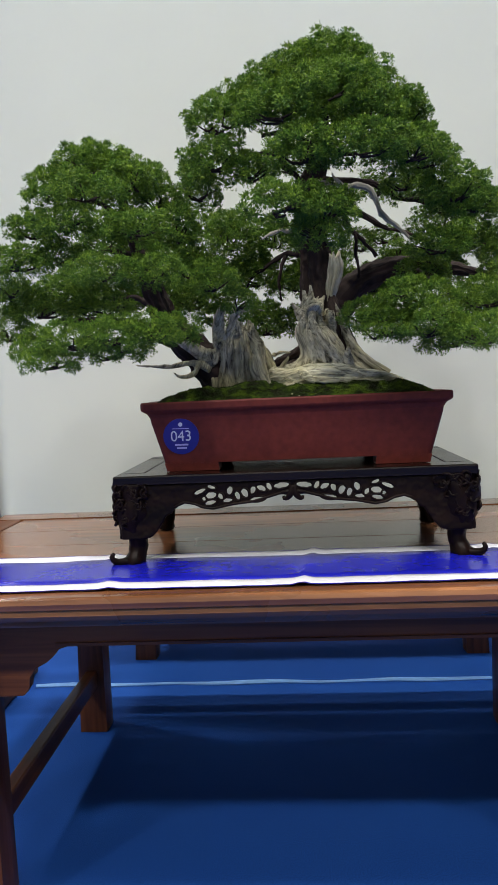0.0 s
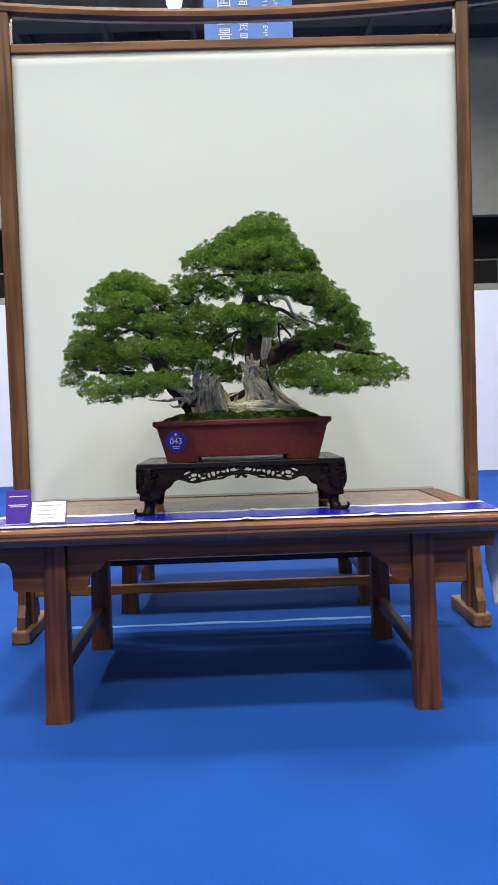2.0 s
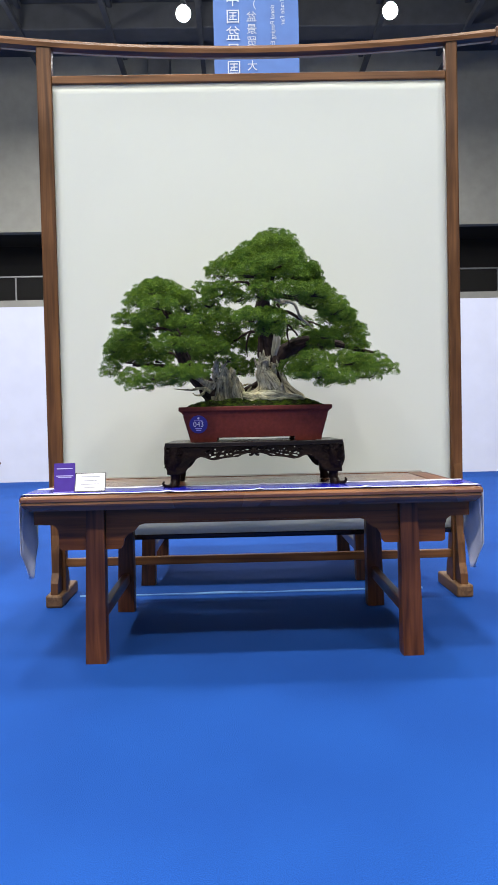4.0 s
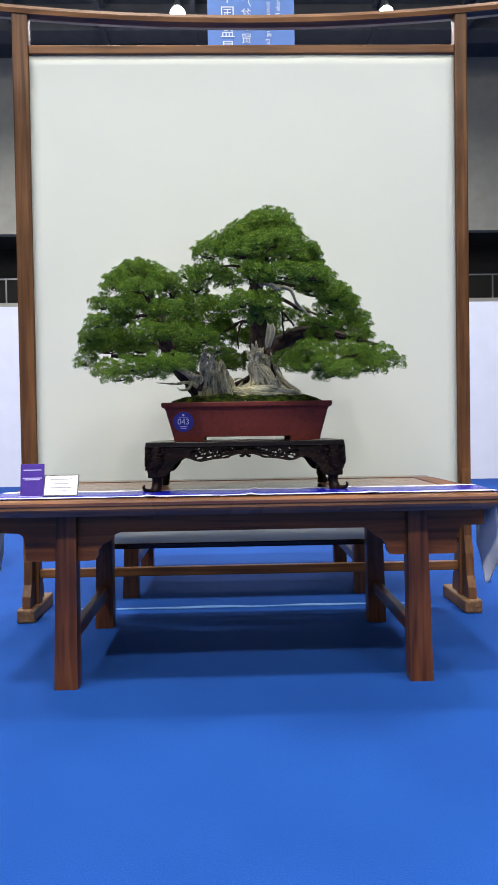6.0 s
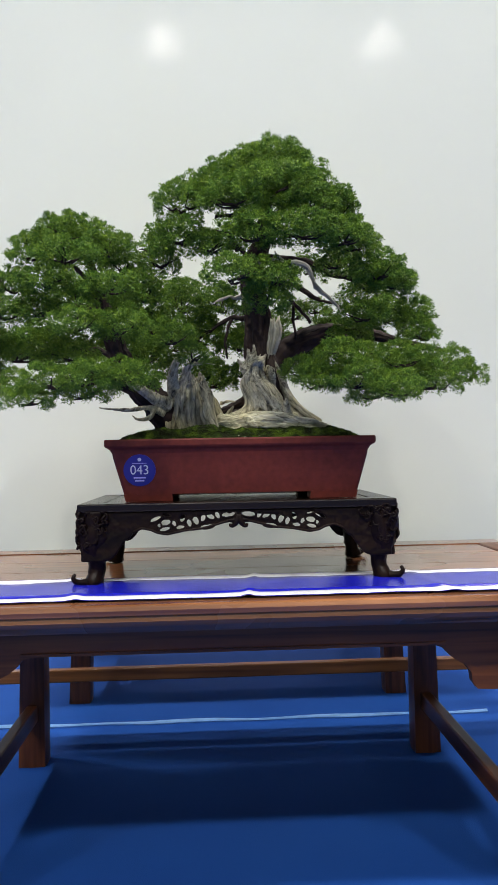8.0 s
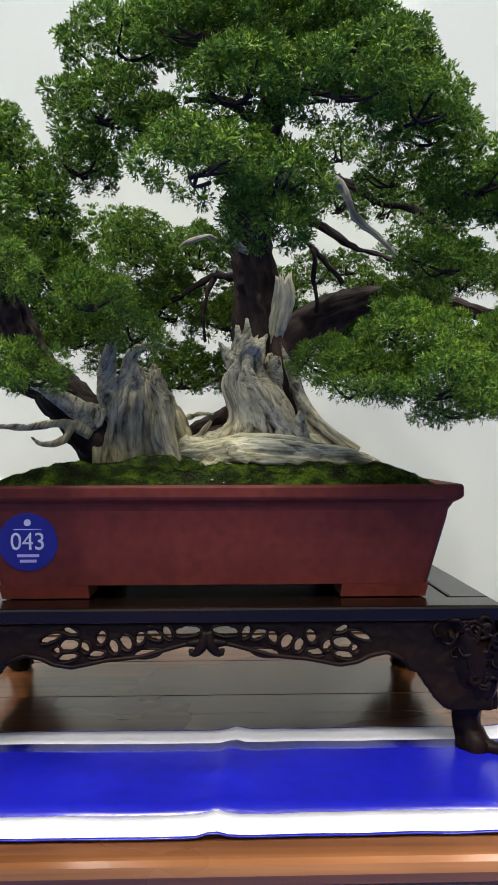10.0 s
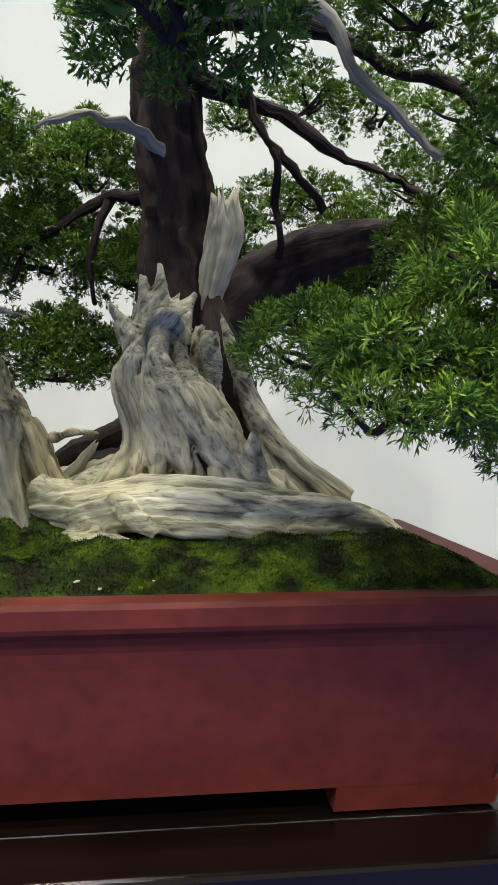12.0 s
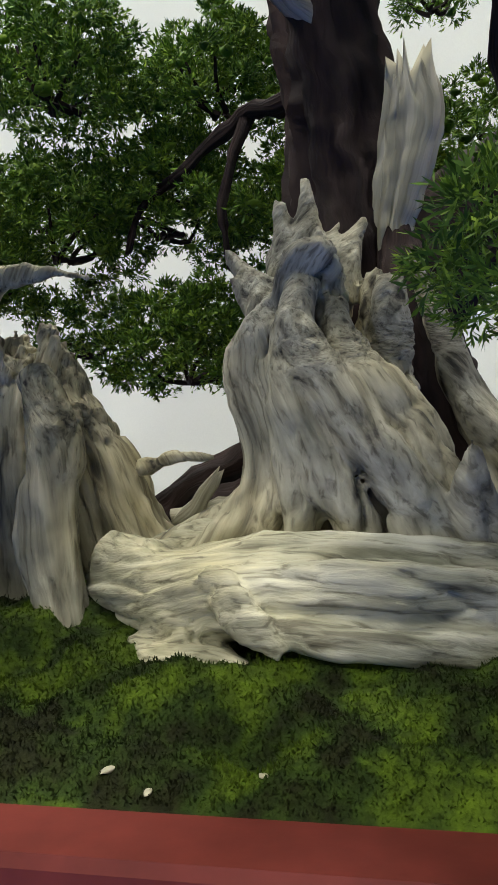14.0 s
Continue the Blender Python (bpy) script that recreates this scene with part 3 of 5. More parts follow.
# ---------- carved stand ----------
st = thing("carved_stand", 0.546, 1.75, 0.78, "low dark carved openwork wooden stand with upturned feet", "stand")
SX0, SX1, SY0, SY1, SZT = 0.127, 0.966, 1.508, 1.99, 0.994
for nm, x0, x1, y0, y1 in (("frame_rail", SX0, SX1, SY0, SY0 + 0.06), ("frame_rail", SX0, SX1, SY1 - 0.06, SY1), ("frame_rail", SX0, SX0 + 0.06, SY0 + 0.061, SY1 - 0.061), ("frame_rail", SX1 - 0.06, SX1, SY0 + 0.061, SY1 - 0.061)):
    part(nm, box(x0, x1, y0, y1, SZT - 0.022, SZT, 0.004), EBONY, st)
part("panel", box(SX0 + 0.061, SX1 - 0.061, SY0 + 0.061, SY1 - 0.061, SZT - 0.018, SZT - 0.002, 0.001, 1), EBONY, st)


EDGE = [(0, 0.036), (28, 0.033), (47, 0.038), (91, 0.050), (142, 0.055), (186, 0.064), (211, 0.060), (230, 0.051), (252, 0.047), (274, 0.055), (284, 0.070), (296, 0.075), (304, 0.088), (318, 0.108), (332, 0.124), (346, 0.128), (420, 0.128)]
# pierced openings of half an apron: millimetres from the middle, depth, half width, half height, tilt
HOLES = [(25, 12, 17, 5.5, 8), (54, 14, 5, 9, 25), (72, 17, 10, 5, -24), (82, 42, 17, 3.6, 9), (92, 21, 5, 8, -30), (111, 27, 7, 10, 24), (128, 33, 5.5, 9, 14), (146, 20, 6, 9, -20), (152, 43, 11, 3.6, 8), (168, 33, 5, 7, 30),
         (190, 30, 13, 6.5, 12), (192, 47, 13, 4, 14), (216, 20, 15, 3.6, 22), (188, 11, 9, 2.8, -16), (207, 38, 4, 5, 0), (352, 44, 8, 4, -28), (366, 36, 4, 4, 0)]


def scallop(a):
    """Depth of the carved apron's lower edge at a millimetres from the middle."""
    for (a0, d0), (a1, d1) in zip(EDGE, EDGE[1:]):
        if a <= a1:
            return d0 + (d1 - d0) * (a - a0) / (a1 - a0)
    return EDGE[-1][1]


def apron(p0, p1):
    """A pierced board between two corners: leafy openings with raised rims, a scalloped lower edge and a drop at the middle."""
    bm = bmesh.new()
    p0, p1 = Vector(p0), Vector(p1)
    along = (p1 - p0)
    ln = along.length
    along.normalize()
    nrm = along.cross(Vector((0, 0, 1)))
    skip = 407.0 - ln * 500  # a short apron loses the stretch about its middle

    def at(a, d, off=0.0):
        q = (p0 + p1) / 2 + along * a + nrm * off
        return Vector((q.x, q.y, SZT - 0.022 - d))

    def open_at(a, d):
        e = abs(a) * 1000 + skip
        for hx, hd, rx, ry, tilt in HOLES:
            dx, dy, t = e - hx, d * 1000 - hd, radians(tilt)
            u, v = dx * math.cos(t) + dy * math.sin(t), dy * math.cos(t) - dx * math.sin(t)
            if (u / rx) ** 2 + (v / ry) ** 2 < 1:
                return True
        return False
    st_ = 0.0025
    nx, nz = int(ln / st_), int(0.13 / st_)
    front, back = {}, {}

    def corner(i, k):
        if (i, k) not in front:
            a, d = -ln / 2 + i * st_, k * st_ - 0.001
            r = 0.0028 * noise.noise(Vector((a * 55, d * 55, 2.0))) + 0.0022 * noise.noise(Vector((a * 130, d * 130, 5.0)))
            front[i, k], back[i, k] = bm.verts.new(at(a, d, 0.006 + r)), bm.verts.new(at(a, d, -0.005))
        return front[i, k], back[i, k]
    cells = set()
    for i in range(nx):
        a = -ln / 2 + (i + 0.5) * st_
        low = scallop(abs(a) * 1000 + skip)
        for k in range(nz):
            d = (k + 0.5) * st_ - 0.001
            if d < low and not open_at(a, d):
                cells.add((i, k))
    for i, k in cells:
        q = [corner(i, k), corner(i + 1, k), corner(i + 1, k + 1), corner(i, k + 1)]
        bm.faces.new([c_[0] for c_ in q][::-1])
        bm.faces.new([c_[1] for c_ in q])
        for di, dk, m_, n_ in ((-1, 0, 3, 0), (1, 0, 1, 2), (0, -1, 0, 1), (0, 1, 2, 3)):
            if (i + di, k + dk) not in cells:
                bm.faces.new((q[m_][0], q[n_][0], q[n_][1], q[m_][1]))
    bmesh.ops.recalc_face_normals(bm, faces=bm.faces)
    for r_ in range(3):
        bmesh.ops.smooth_vert(bm, verts=bm.verts[:], factor=0.5, use_axis_x=True, use_axis_y=True, use_axis_z=True)
    # raised bead along the scalloped edge and leaf veins beside the openings
    n = int(ln / 0.008)
    for s in (-1, 1):
        run = [s * ln / 2 * j / (n // 2) for j in range(n // 2 + 1)]
        tube(bm, [(*at(a, scallop(abs(a) * 1000 + skip) - 0.0035, 0.0065), 0.0034) for a in run if abs(a) * 1000 + skip < 278], 6, 0.006)
        for hx, hd, rx, ry, tilt in HOLES:
            a = (hx - skip) / 1000
            if a < 0.004:
                continue
            t, ring = radians(tilt), []
            for j in range(8):
                w = 0.3 + 4.4 * j / 7
                u, v = (rx + 2.5) * math.cos(w) / 1000, (ry + 2.5) * math.sin(w) / 1000
                ring.append((*at(s * (a + u * math.cos(t) - v * math.sin(t)), hd / 1000 + u * math.sin(t) + v * math.cos(t), 0.0065), 0.0012 + 0.0016 * math.sin(math.pi * j / 7)))
            tube(bm, ring, 6, 0.004)
    if skip < 60:  # winged drop at the middle
        for s in (-1, 1):
            tube(bm, [(*at(s * 0.002, 0.012, 0.006), 0.007), (*at(s * 0.006, 0.030, 0.008), 0.0085), (*at(s * 0.014, 0.041, 0.008), 0.006), (*at(s * 0.021, 0.042, 0.007), 0.0045), (*at(s * 0.022, 0.036, 0.006), 0.003)], 8, 0.004)
            tube(bm, [(*at(s * 0.004, 0.026, 0.008), 0.006), (*at(s * 0.016, 0.027, 0.008), 0.0055), (*at(s * 0.028, 0.029, 0.007), 0.0035)], 8, 0.004)
    return bm


i_ = 0.012
part("apron", apron((SX0 + i_, SY0 + i_, 0), (SX1 - i_, SY0 + i_, 0)), CARVED, st, "pierced carved apron of scrolling stems", True)
part("apron", apron((SX1 - i_, SY1 - i_, 0), (SX0 + i_, SY1 - i_, 0)), CARVED, st, "pierced carved apron of scrolling stems", True)
part("apron", apron((SX0 + i_, SY1 - i_, 0), (SX0 + i_, SY0 + i_, 0)), CARVED, st, "pierced carved apron of scrolling stems", True)
part("apron", apron((SX1 - i_, SY0 + i_, 0), (SX1 - i_, SY1 - i_, 0)), CARVED, st, "pierced carved apron of scrolling stems", True)
for sx in (-1, 1):
    for sy in (-1, 1):
        cx, cy = (SX0 if sx < 0 else SX1), (SY0 if sy < 0 else SY1)

        def c(dx, dy, z, rx, ry):
            return (cx - sx * dx, cy - sy * dy, z, rx, ry)
        bm = bmesh.new()
        limb(bm, [c(0.042, 0.040, SZT - 0.022, 0.044, 0.040), c(0.040, 0.038, 0.945, 0.046, 0.042), c(0.036, 0.034, 0.905, 0.046, 0.040), c(0.036, 0.034, 0.88, 0.036, 0.034), c(0.042, 0.038, 0.855, 0.027, 0.027), c(0.044, 0.040, 0.825, 0.021, 0.021), c(0.040, 0.036, 0.803, 0.021, 0.022), c(0.036, 0.030, 0.788, 0.025, 0.026), c(0.036, 0.030, 0.7815, 0.022, 0.024)], 24, 0.006, 6, 0.16, 0, 0.10, 0, 3.0 + sx + sy * 2)
        leg = part("leg", bm, EBONY_Z, st, "cabriole leg with carved knee")
        bm = bmesh.new()
        tube(bm, [(cx - sx * 0.030, cy - sy * 0.026, 0.792, 0.012), (cx - sx * 0.012, cy - sy * 0.010, 0.789, 0.0105), (cx + sx * 0.004, cy + sy * 0.002, 0.795, 0.008), (cx + sx * 0.010, cy + sy * 0.006, 0.806, 0.006), (cx + sx * 0.005, cy + sy * 0.003, 0.815, 0.004)], 8, 0.005)
        part("toe_scroll", bm, EBONY_Z, leg, "", True)
        rk = random.Random(int(5 + sx + 2 * sy))
        for nm, ax in (("carving", 0), ("carving", 1)):  # leafy scrolls over both faces of the knee
            bm = bmesh.new()
            for k in range(46):
                d, z = rk.uniform(0.008, 0.105), rk.uniform(0.0, 0.085)
                if d > 0.10 - z * 0.75:
                    d *= 0.45
                z = 0.968 - z
                r = rk.uniform(0.006, 0.012)
                a = rk.uniform(0, 6.28)
                ring = []
                for q in range(4):
                    o, h_ = d + r * math.cos(a + q * 1.3), z + r * math.sin(a + q * 1.3)
                    p = -0.002 + 0.005 * math.sin(q * 1.1)
                    ring.append((cx - sx * o, cy + sy * p, h_, 0.0042 - 0.0008 * q) if ax == 0 else (cx + sx * p, cy - sy * o, h_, 0.0042 - 0.0008 * q))
                tube(bm, ring, 6, 0.005)
            tagged(part(nm, bm, EBONY_Z, leg, "", True), kind="stuff")


# ---------- pot ----------
pot = thing("bonsai_pot", 0.558, 1.76, SZT, "rectangular unglazed purple-brown clay pot with a flared rim", "flower pot")


def rect_ring(bm, inset, z, r, iy):
    """A rounded rectangle, inset from the rim's outer edge."""
    x0, x1, y0, y1 = 0.192 + inset, 0.924 - inset, 1.547 + iy, 1.973 - iy
    ring = []
    for cx, cy, a0 in ((x1 - r, y1 - r, 0), (x0 + r, y1 - r, 90), (x0 + r, y0 + r, 180), (x1 - r, y0 + r, 270)):
        for k in range(6):
            a = radians(a0 + 18 * k)
            ring.append(bm.verts.new((cx + r * math.cos(a), cy + r * math.sin(a), z)))
    return ring


def lathe(profile, closed=True):
    bm = bmesh.new()
    rings = [rect_ring(bm, i, z, r, iy) for i, z, r, iy in profile]
    for r0, r1 in zip(rings, rings[1:]):
        for k in range(24):
            bm.faces.new((r0[k], r1[k], r1[(k + 1) % 24], r0[(k + 1) % 24]))
    if closed:
        bm.faces.new(rings[-1])
    bmesh.ops.recalc_face_normals(bm, faces=bm.faces)
    return bm


part("body", lathe([(0.040, 1.10, 0.010, 0.036), (0.034, 1.1605, 0.010, 0.032), (0.002, 1.162, 0.012, 0.002), (0.0, 1.158, 0.012, 0.0), (0.0, 1.145, 0.012, 0.0), (0.003, 1.141, 0.012, 0.002), (0.013, 1.135, 0.012, 0.009), (0.019, 1.124, 0.014, 0.014), (0.021, 1.112, 0.014, 0.016), (0.048, 1.014, 0.014, 0.026), (0.052, 1.0125, 0.012, 0.030)]), CLAY, pot)
for sx in (-1, 1):
    for sy in (-1, 1):
        bm = bmesh.new()
        xo, yo = (0.192 if sx < 0 else 0.924), (1.547 if sy < 0 else 1.973)
        top = [bm.verts.new((xo - sx * a, yo - sy * b_, 1.0145)) for a, b_ in ((0.0485, 0.0262), (0.178, 0.0262), (0.178, 0.10), (0.0485, 0.10))]
        bot = [bm.verts.new((xo - sx * a, yo - sy * b_, SZT + 0.0005)) for a, b_ in ((0.053, 0.0285), (0.180, 0.0285), (0.180, 0.10), (0.053, 0.10))]
        bm.faces.new(top), bm.faces.new(bot[::-1])
        for k in range(4):
            bm.faces.new((top[k], bot[k], bot[(k + 1) % 4], top[(k + 1) % 4]))
        bmesh.ops.recalc_face_normals(bm, faces=bm.faces)
        part("foot", bm, CLAY, pot)
TILT_ = pose(0.285, 1.5655, 1.079, 90 + 5.8)
bm = bmesh.new()
bmesh.ops.create_cone(bm, cap_ends=True, segments=40, radius1=0.043, radius2=0.043, depth=0.0012, matrix=TILT_)
sticker = part("number_sticker", bm, STICKER, pot, "round blue paper sticker with white number 043")
words("number", "043", 0.036, TILT_ @ Matrix.Translation((0, 0, 0.0012)) @ Matrix.Diagonal((0.95, 1.0, 1, 1)), STICKER_INK, sticker)
for z, w in ((-0.020, 0.032), (-0.028, 0.024), (0.019, 0.04)):
    bm = box(-w / 2, w / 2, z - (0.0006 if z > 0 else 0.002), z + (0.0006 if z > 0 else 0.002), 0.0008, 0.0016, 0)
    bm.transform(TILT_)
    part("line", bm, PALE_INK, sticker)
bm = bmesh.new()
bmesh.ops.create_cone(bm, cap_ends=True, segments=16, radius1=0.005, radius2=0.005, depth=0.001, matrix=TILT_ @ Matrix.Translation((0, 0.029, 0.0012)))
part("emblem", bm, STICKER_INK, sticker)

# mossy soil mound
def soil(x, y):
    ux, uy = (x - 0.558) / 0.335, (y - 1.76) / 0.178
    e = max(0.0, 1 - max(abs(ux), abs(uy)) ** 2.5)
    return 1.159 + 0.038 * e ** 0.7 + (0.014 * fbm(Vector((x * 14, y * 14, 1.7)), 4) + 0.004 * fbm(Vector((x * 50, y * 50, 4.1)), 3)) * min(1, 3 * e)


bm = bmesh.new()
bmesh.ops.create_grid(bm, x_segments=150, y_segments=80, size=1, matrix=Matrix.Translation((0.558, 1.76, 0)) @ Matrix.Diagonal((0.333, 0.1815, 1, 1)))
for v in bm.verts:
    v.co.z = soil(v.co.x, v.co.y)
moss = tagged(part("moss_mound", bm, MOSS, None, "", True), "uneven green moss covering the soil in the pot", "moss", kind="stuff")


ICO = bmesh.new()
bmesh.ops.create_icosphere(ICO, subdivisions=1, radius=1.0)
ICO_V = np.array([v.co[:] for v in ICO.verts])
ICO_F = np.array([[v.index for v in f.verts] for f in ICO.faces])
ICO.free()


def blades(name, base, way, length, width, material, parent, label="", fork=0, cores=None, facing=None):
    """Thin leaf slivers in one mesh: arrays of base points, directions, lengths and widths."""
    n = len(base)
    way = way / np.linalg.norm(way, axis=1, keepdims=True)
    rnd_ = np.random.normal(size=(n, 3))
    if facing is not None:  # sprays lie like shingles over their tuft
        rnd_ = rnd_ * 0.35 + facing
    sidev = np.cross(way, rnd_)
    sidev /= np.linalg.norm(sidev, axis=1, keepdims=True) + 1e-9
    sets = [(base, way, length, width)]
    for k in range(fork):
        sg_ = 1 if k % 2 else -1
        w2 = way + sidev * sg_ * np.random.uniform(0.5, 0.9, (n, 1)) + np.cross(way, sidev) * np.random.uniform(-0.5, 0.5, (n, 1))
        w2 /= np.linalg.norm(w2, axis=1, keepdims=True)
        sets.append((base + way * length[:, None] * np.random.uniform(0.25, 0.6, (n, 1)), w2, length * np.random.uniform(0.45, 0.7, n), width * 0.9))
    vs = []
    for b_, w, l_, wd in sets:
        s = np.cross(w, np.random.normal(size=(n, 3)) * (0.35 if facing is not None else 1.0) + (facing if facing is not None else 0.0))
        s /= np.linalg.norm(s, axis=1, keepdims=True) + 1e-9
        v = np.empty((n, 4, 3))
        v[:, 0] = b_
        v[:, 1] = b_ + w * l_[:, None] * 0.55 + s * wd[:, None] * 0.5
        v[:, 2] = b_ + w * l_[:, None]
        v[:, 3] = b_ + w * l_[:, None] * 0.55 - s * wd[:, None] * 0.5
        vs.append(v.reshape(-1, 3))
    co = np.concatenate(vs)
    nq, nt = len(co) // 4, 0
    loops = np.arange(nq * 4)
    starts = np.arange(0, nq * 4, 4)
    if cores is not None:  # the dense heart of each clump
        cc_, cr = cores
        m = len(cc_)
        v = ICO_V[None] * cr[:, None, None] * np.random.uniform(0.45, 1.35, (m, len(ICO_V), 1)) * np.array((1.15, 1.15, 0.8)) + cc_[:, None]
        tri = (ICO_F[None] + (np.arange(m) * len(ICO_V))[:, None, None]).reshape(-1) + len(co)
        nt = m * len(ICO_F)
        co = np.concatenate([co, v.reshape(-1, 3)])
        starts = np.concatenate([starts, nq * 4 + np.arange(0, nt * 3, 3)])
        loops = np.concatenate([loops, tri])
    me = bpy.data.meshes.new(name)
    me.vertices.add(len(co))
    me.vertices.foreach_set("co", co.astype(np.float32).ravel())
    me.loops.add(len(loops))
    me.loops.foreach_set("vertex_index", loops.astype(np.int32))
    me.polygons.add(nq + nt)
    me.polygons.foreach_set("loop_start", starts.astype(np.int32))
    me.update(calc_edges=True)
    me.materials.append(material)
    ob = place(new(name, me), parent)
    return tagged(ob, label) if label else ob


for cx, cy, cr in ((0.553, 1.592, 0.0020), (0.610, 1.596, 0.0016), (0.570, 1.586, 0.0015)):
    bm = bmesh.new()
    bmesh.ops.create_icosphere(bm, subdivisions=2, radius=cr)
    for v in bm.verts:
        v.co = Vector((v.co.x * 1.5, v.co.y, v.co.z * 0.5)) + noise.noise_vector(v.co * 600 + Vector((cx, 0, 0))) * cr * 0.35
    bm.transform(pose(cx, cy, soil(cx, cy) + cr * 0.3, 8, 12, cx * 3000))
    tagged(part("bark_chip", bm, PALE, None, "", True), "small pale chip of bark lying on the moss", "chip", "chips on the moss")

np.random.seed(5)
nb = 60000
mx_ = np.random.uniform(0.235, 0.88, nb)
my_ = 1.582 + np.abs(np.random.normal(0, 0.07, nb))
keep = my_ < 1.92
mx_, my_ = mx_[keep], my_[keep]
mb = np.array([(x, y, soil(x, y) - 0.001) for x, y in zip(mx_, my_)])
mw = np.random.normal(size=(len(mb), 3)) * 0.6 + np.array((0, -0.2, 1.0))
tagged(blades("moss_fuzz", mb, mw, np.random.uniform(0.0015, 0.0042, len(mb)), np.random.uniform(0.0005, 0.0010, len(mb)), MOSS, None), "fine green fuzz of moss shoots on the soil", "moss", kind="stuff")

# ---------- the juniper ----------
tree = thing("bonsai_tree", 0.6, 1.78, 1.17, "old twin-trunk juniper bonsai with silver deadwood and dense green pads", "bonsai tree")


def gnarl(name, material, label, limbs, sides=44, step=0.006, **kw):
    bm = bmesh.new()
    for i, (pts, opt) in enumerate(limbs):
        limb(bm, pts, opt.pop("sides", sides), opt.pop("step", step), seed=1.7 * i + len(name), **{**kw, **opt})
    return part(name, bm, material, tree, label)


def strands(pts, n, r, twist, a0, a1, seed, top=0.95, low=0.0):
    """Limbs that wind up over the surface of a limb, splintered where they end."""
    rk, res = random.Random(seed), []
    ps = spline(pts, 0.012)
    for k in range(n):
        a = a0 + (a1 - a0) * (k + rk.uniform(0.2, 0.8)) / n
        h0, h1 = low * rk.uniform(0.0, 0.5), top * rk.uniform(0.55, 1.0)
        i0, i1 = int(h0 * (len(ps) - 1)), max(3, int(h1 * (len(ps) - 1)))
        rr, line = r * rk.uniform(0.5, 1.7), []
        idx = sorted({int(v) for v in np.linspace(i0, min(i1, len(ps) - 1), 7)})
        for j, i in enumerate(idx):
            q = ps[i]
            t = j / (len(idx) - 1)
            b_ = a + twist * (i / len(ps)) + 0.22 * math.sin(4.0 * t + 1.7 * k)
            swell = 0.97 + 0.07 * math.sin(t * 5 + k)
            taper = (1.15 - 0.45 * t) * (1 if t < 0.99 else 0.35)
            line.append((q[0] + q[3] * swell * math.cos(b_), q[1] - q[4] * swell * math.sin(b_), q[2], rr * taper, rr * taper * 0.8))
        if len(line) > 2:
            res.append((line, {"jag": 0.022, "sides": 20, "step": 0.005, "twist": 1.2, "depth": 0.3}))
    return res


# main trunk: dark living wood behind, silver deadwood in front
gnarl("trunk", BARK, "dark flaking living trunk", [
    ([(0.70, 1.90, 1.17, 0.085, 0.06), (0.665, 1.90, 1.30, 0.06, 0.05), (0.640, 1.90, 1.42, 0.050, 0.045), (0.632, 1.90, 1.52, 0.043, 0.040), (0.618, 1.89, 1.62, 0.038, 0.036), (0.615, 1.88, 1.70, 0.034, 0.032), (0.65, 1.86, 1.80, 0.025, 0.025), (0.66, 1.83, 1.92, 0.014, 0.014), (0.655, 1.81, 1.99, 0.006, 0.006)], {}),
    ([(0.655, 1.90, 1.36, 0.045, 0.04), (0.71, 1.90, 1.43, 0.042, 0.038), (0.77, 1.90, 1.475, 0.034, 0.032), (0.86, 1.88, 1.50, 0.025, 0.025), (0.96, 1.83, 1.485, 0.018, 0.018), (1.06, 1.79, 1.45, 0.012, 0.012), (1.17, 1.76, 1.42, 0.006, 0.006)], {"side": (0, 1, 0.01), "sides": 28}),
    ([(0.700, 1.83, 1.23, 0.030, 0.020), (0.690, 1.825, 1.29, 0.028, 0.018), (0.682, 1.83, 1.33, 0.026, 0.018), (0.674, 1.84, 1.375, 0.020, 0.016), (0.668, 1.86, 1.42, 0.014, 0.012)], {"sides": 24}),
], ridges=6, depth=0.22, twist=0.6, rough=0.12)
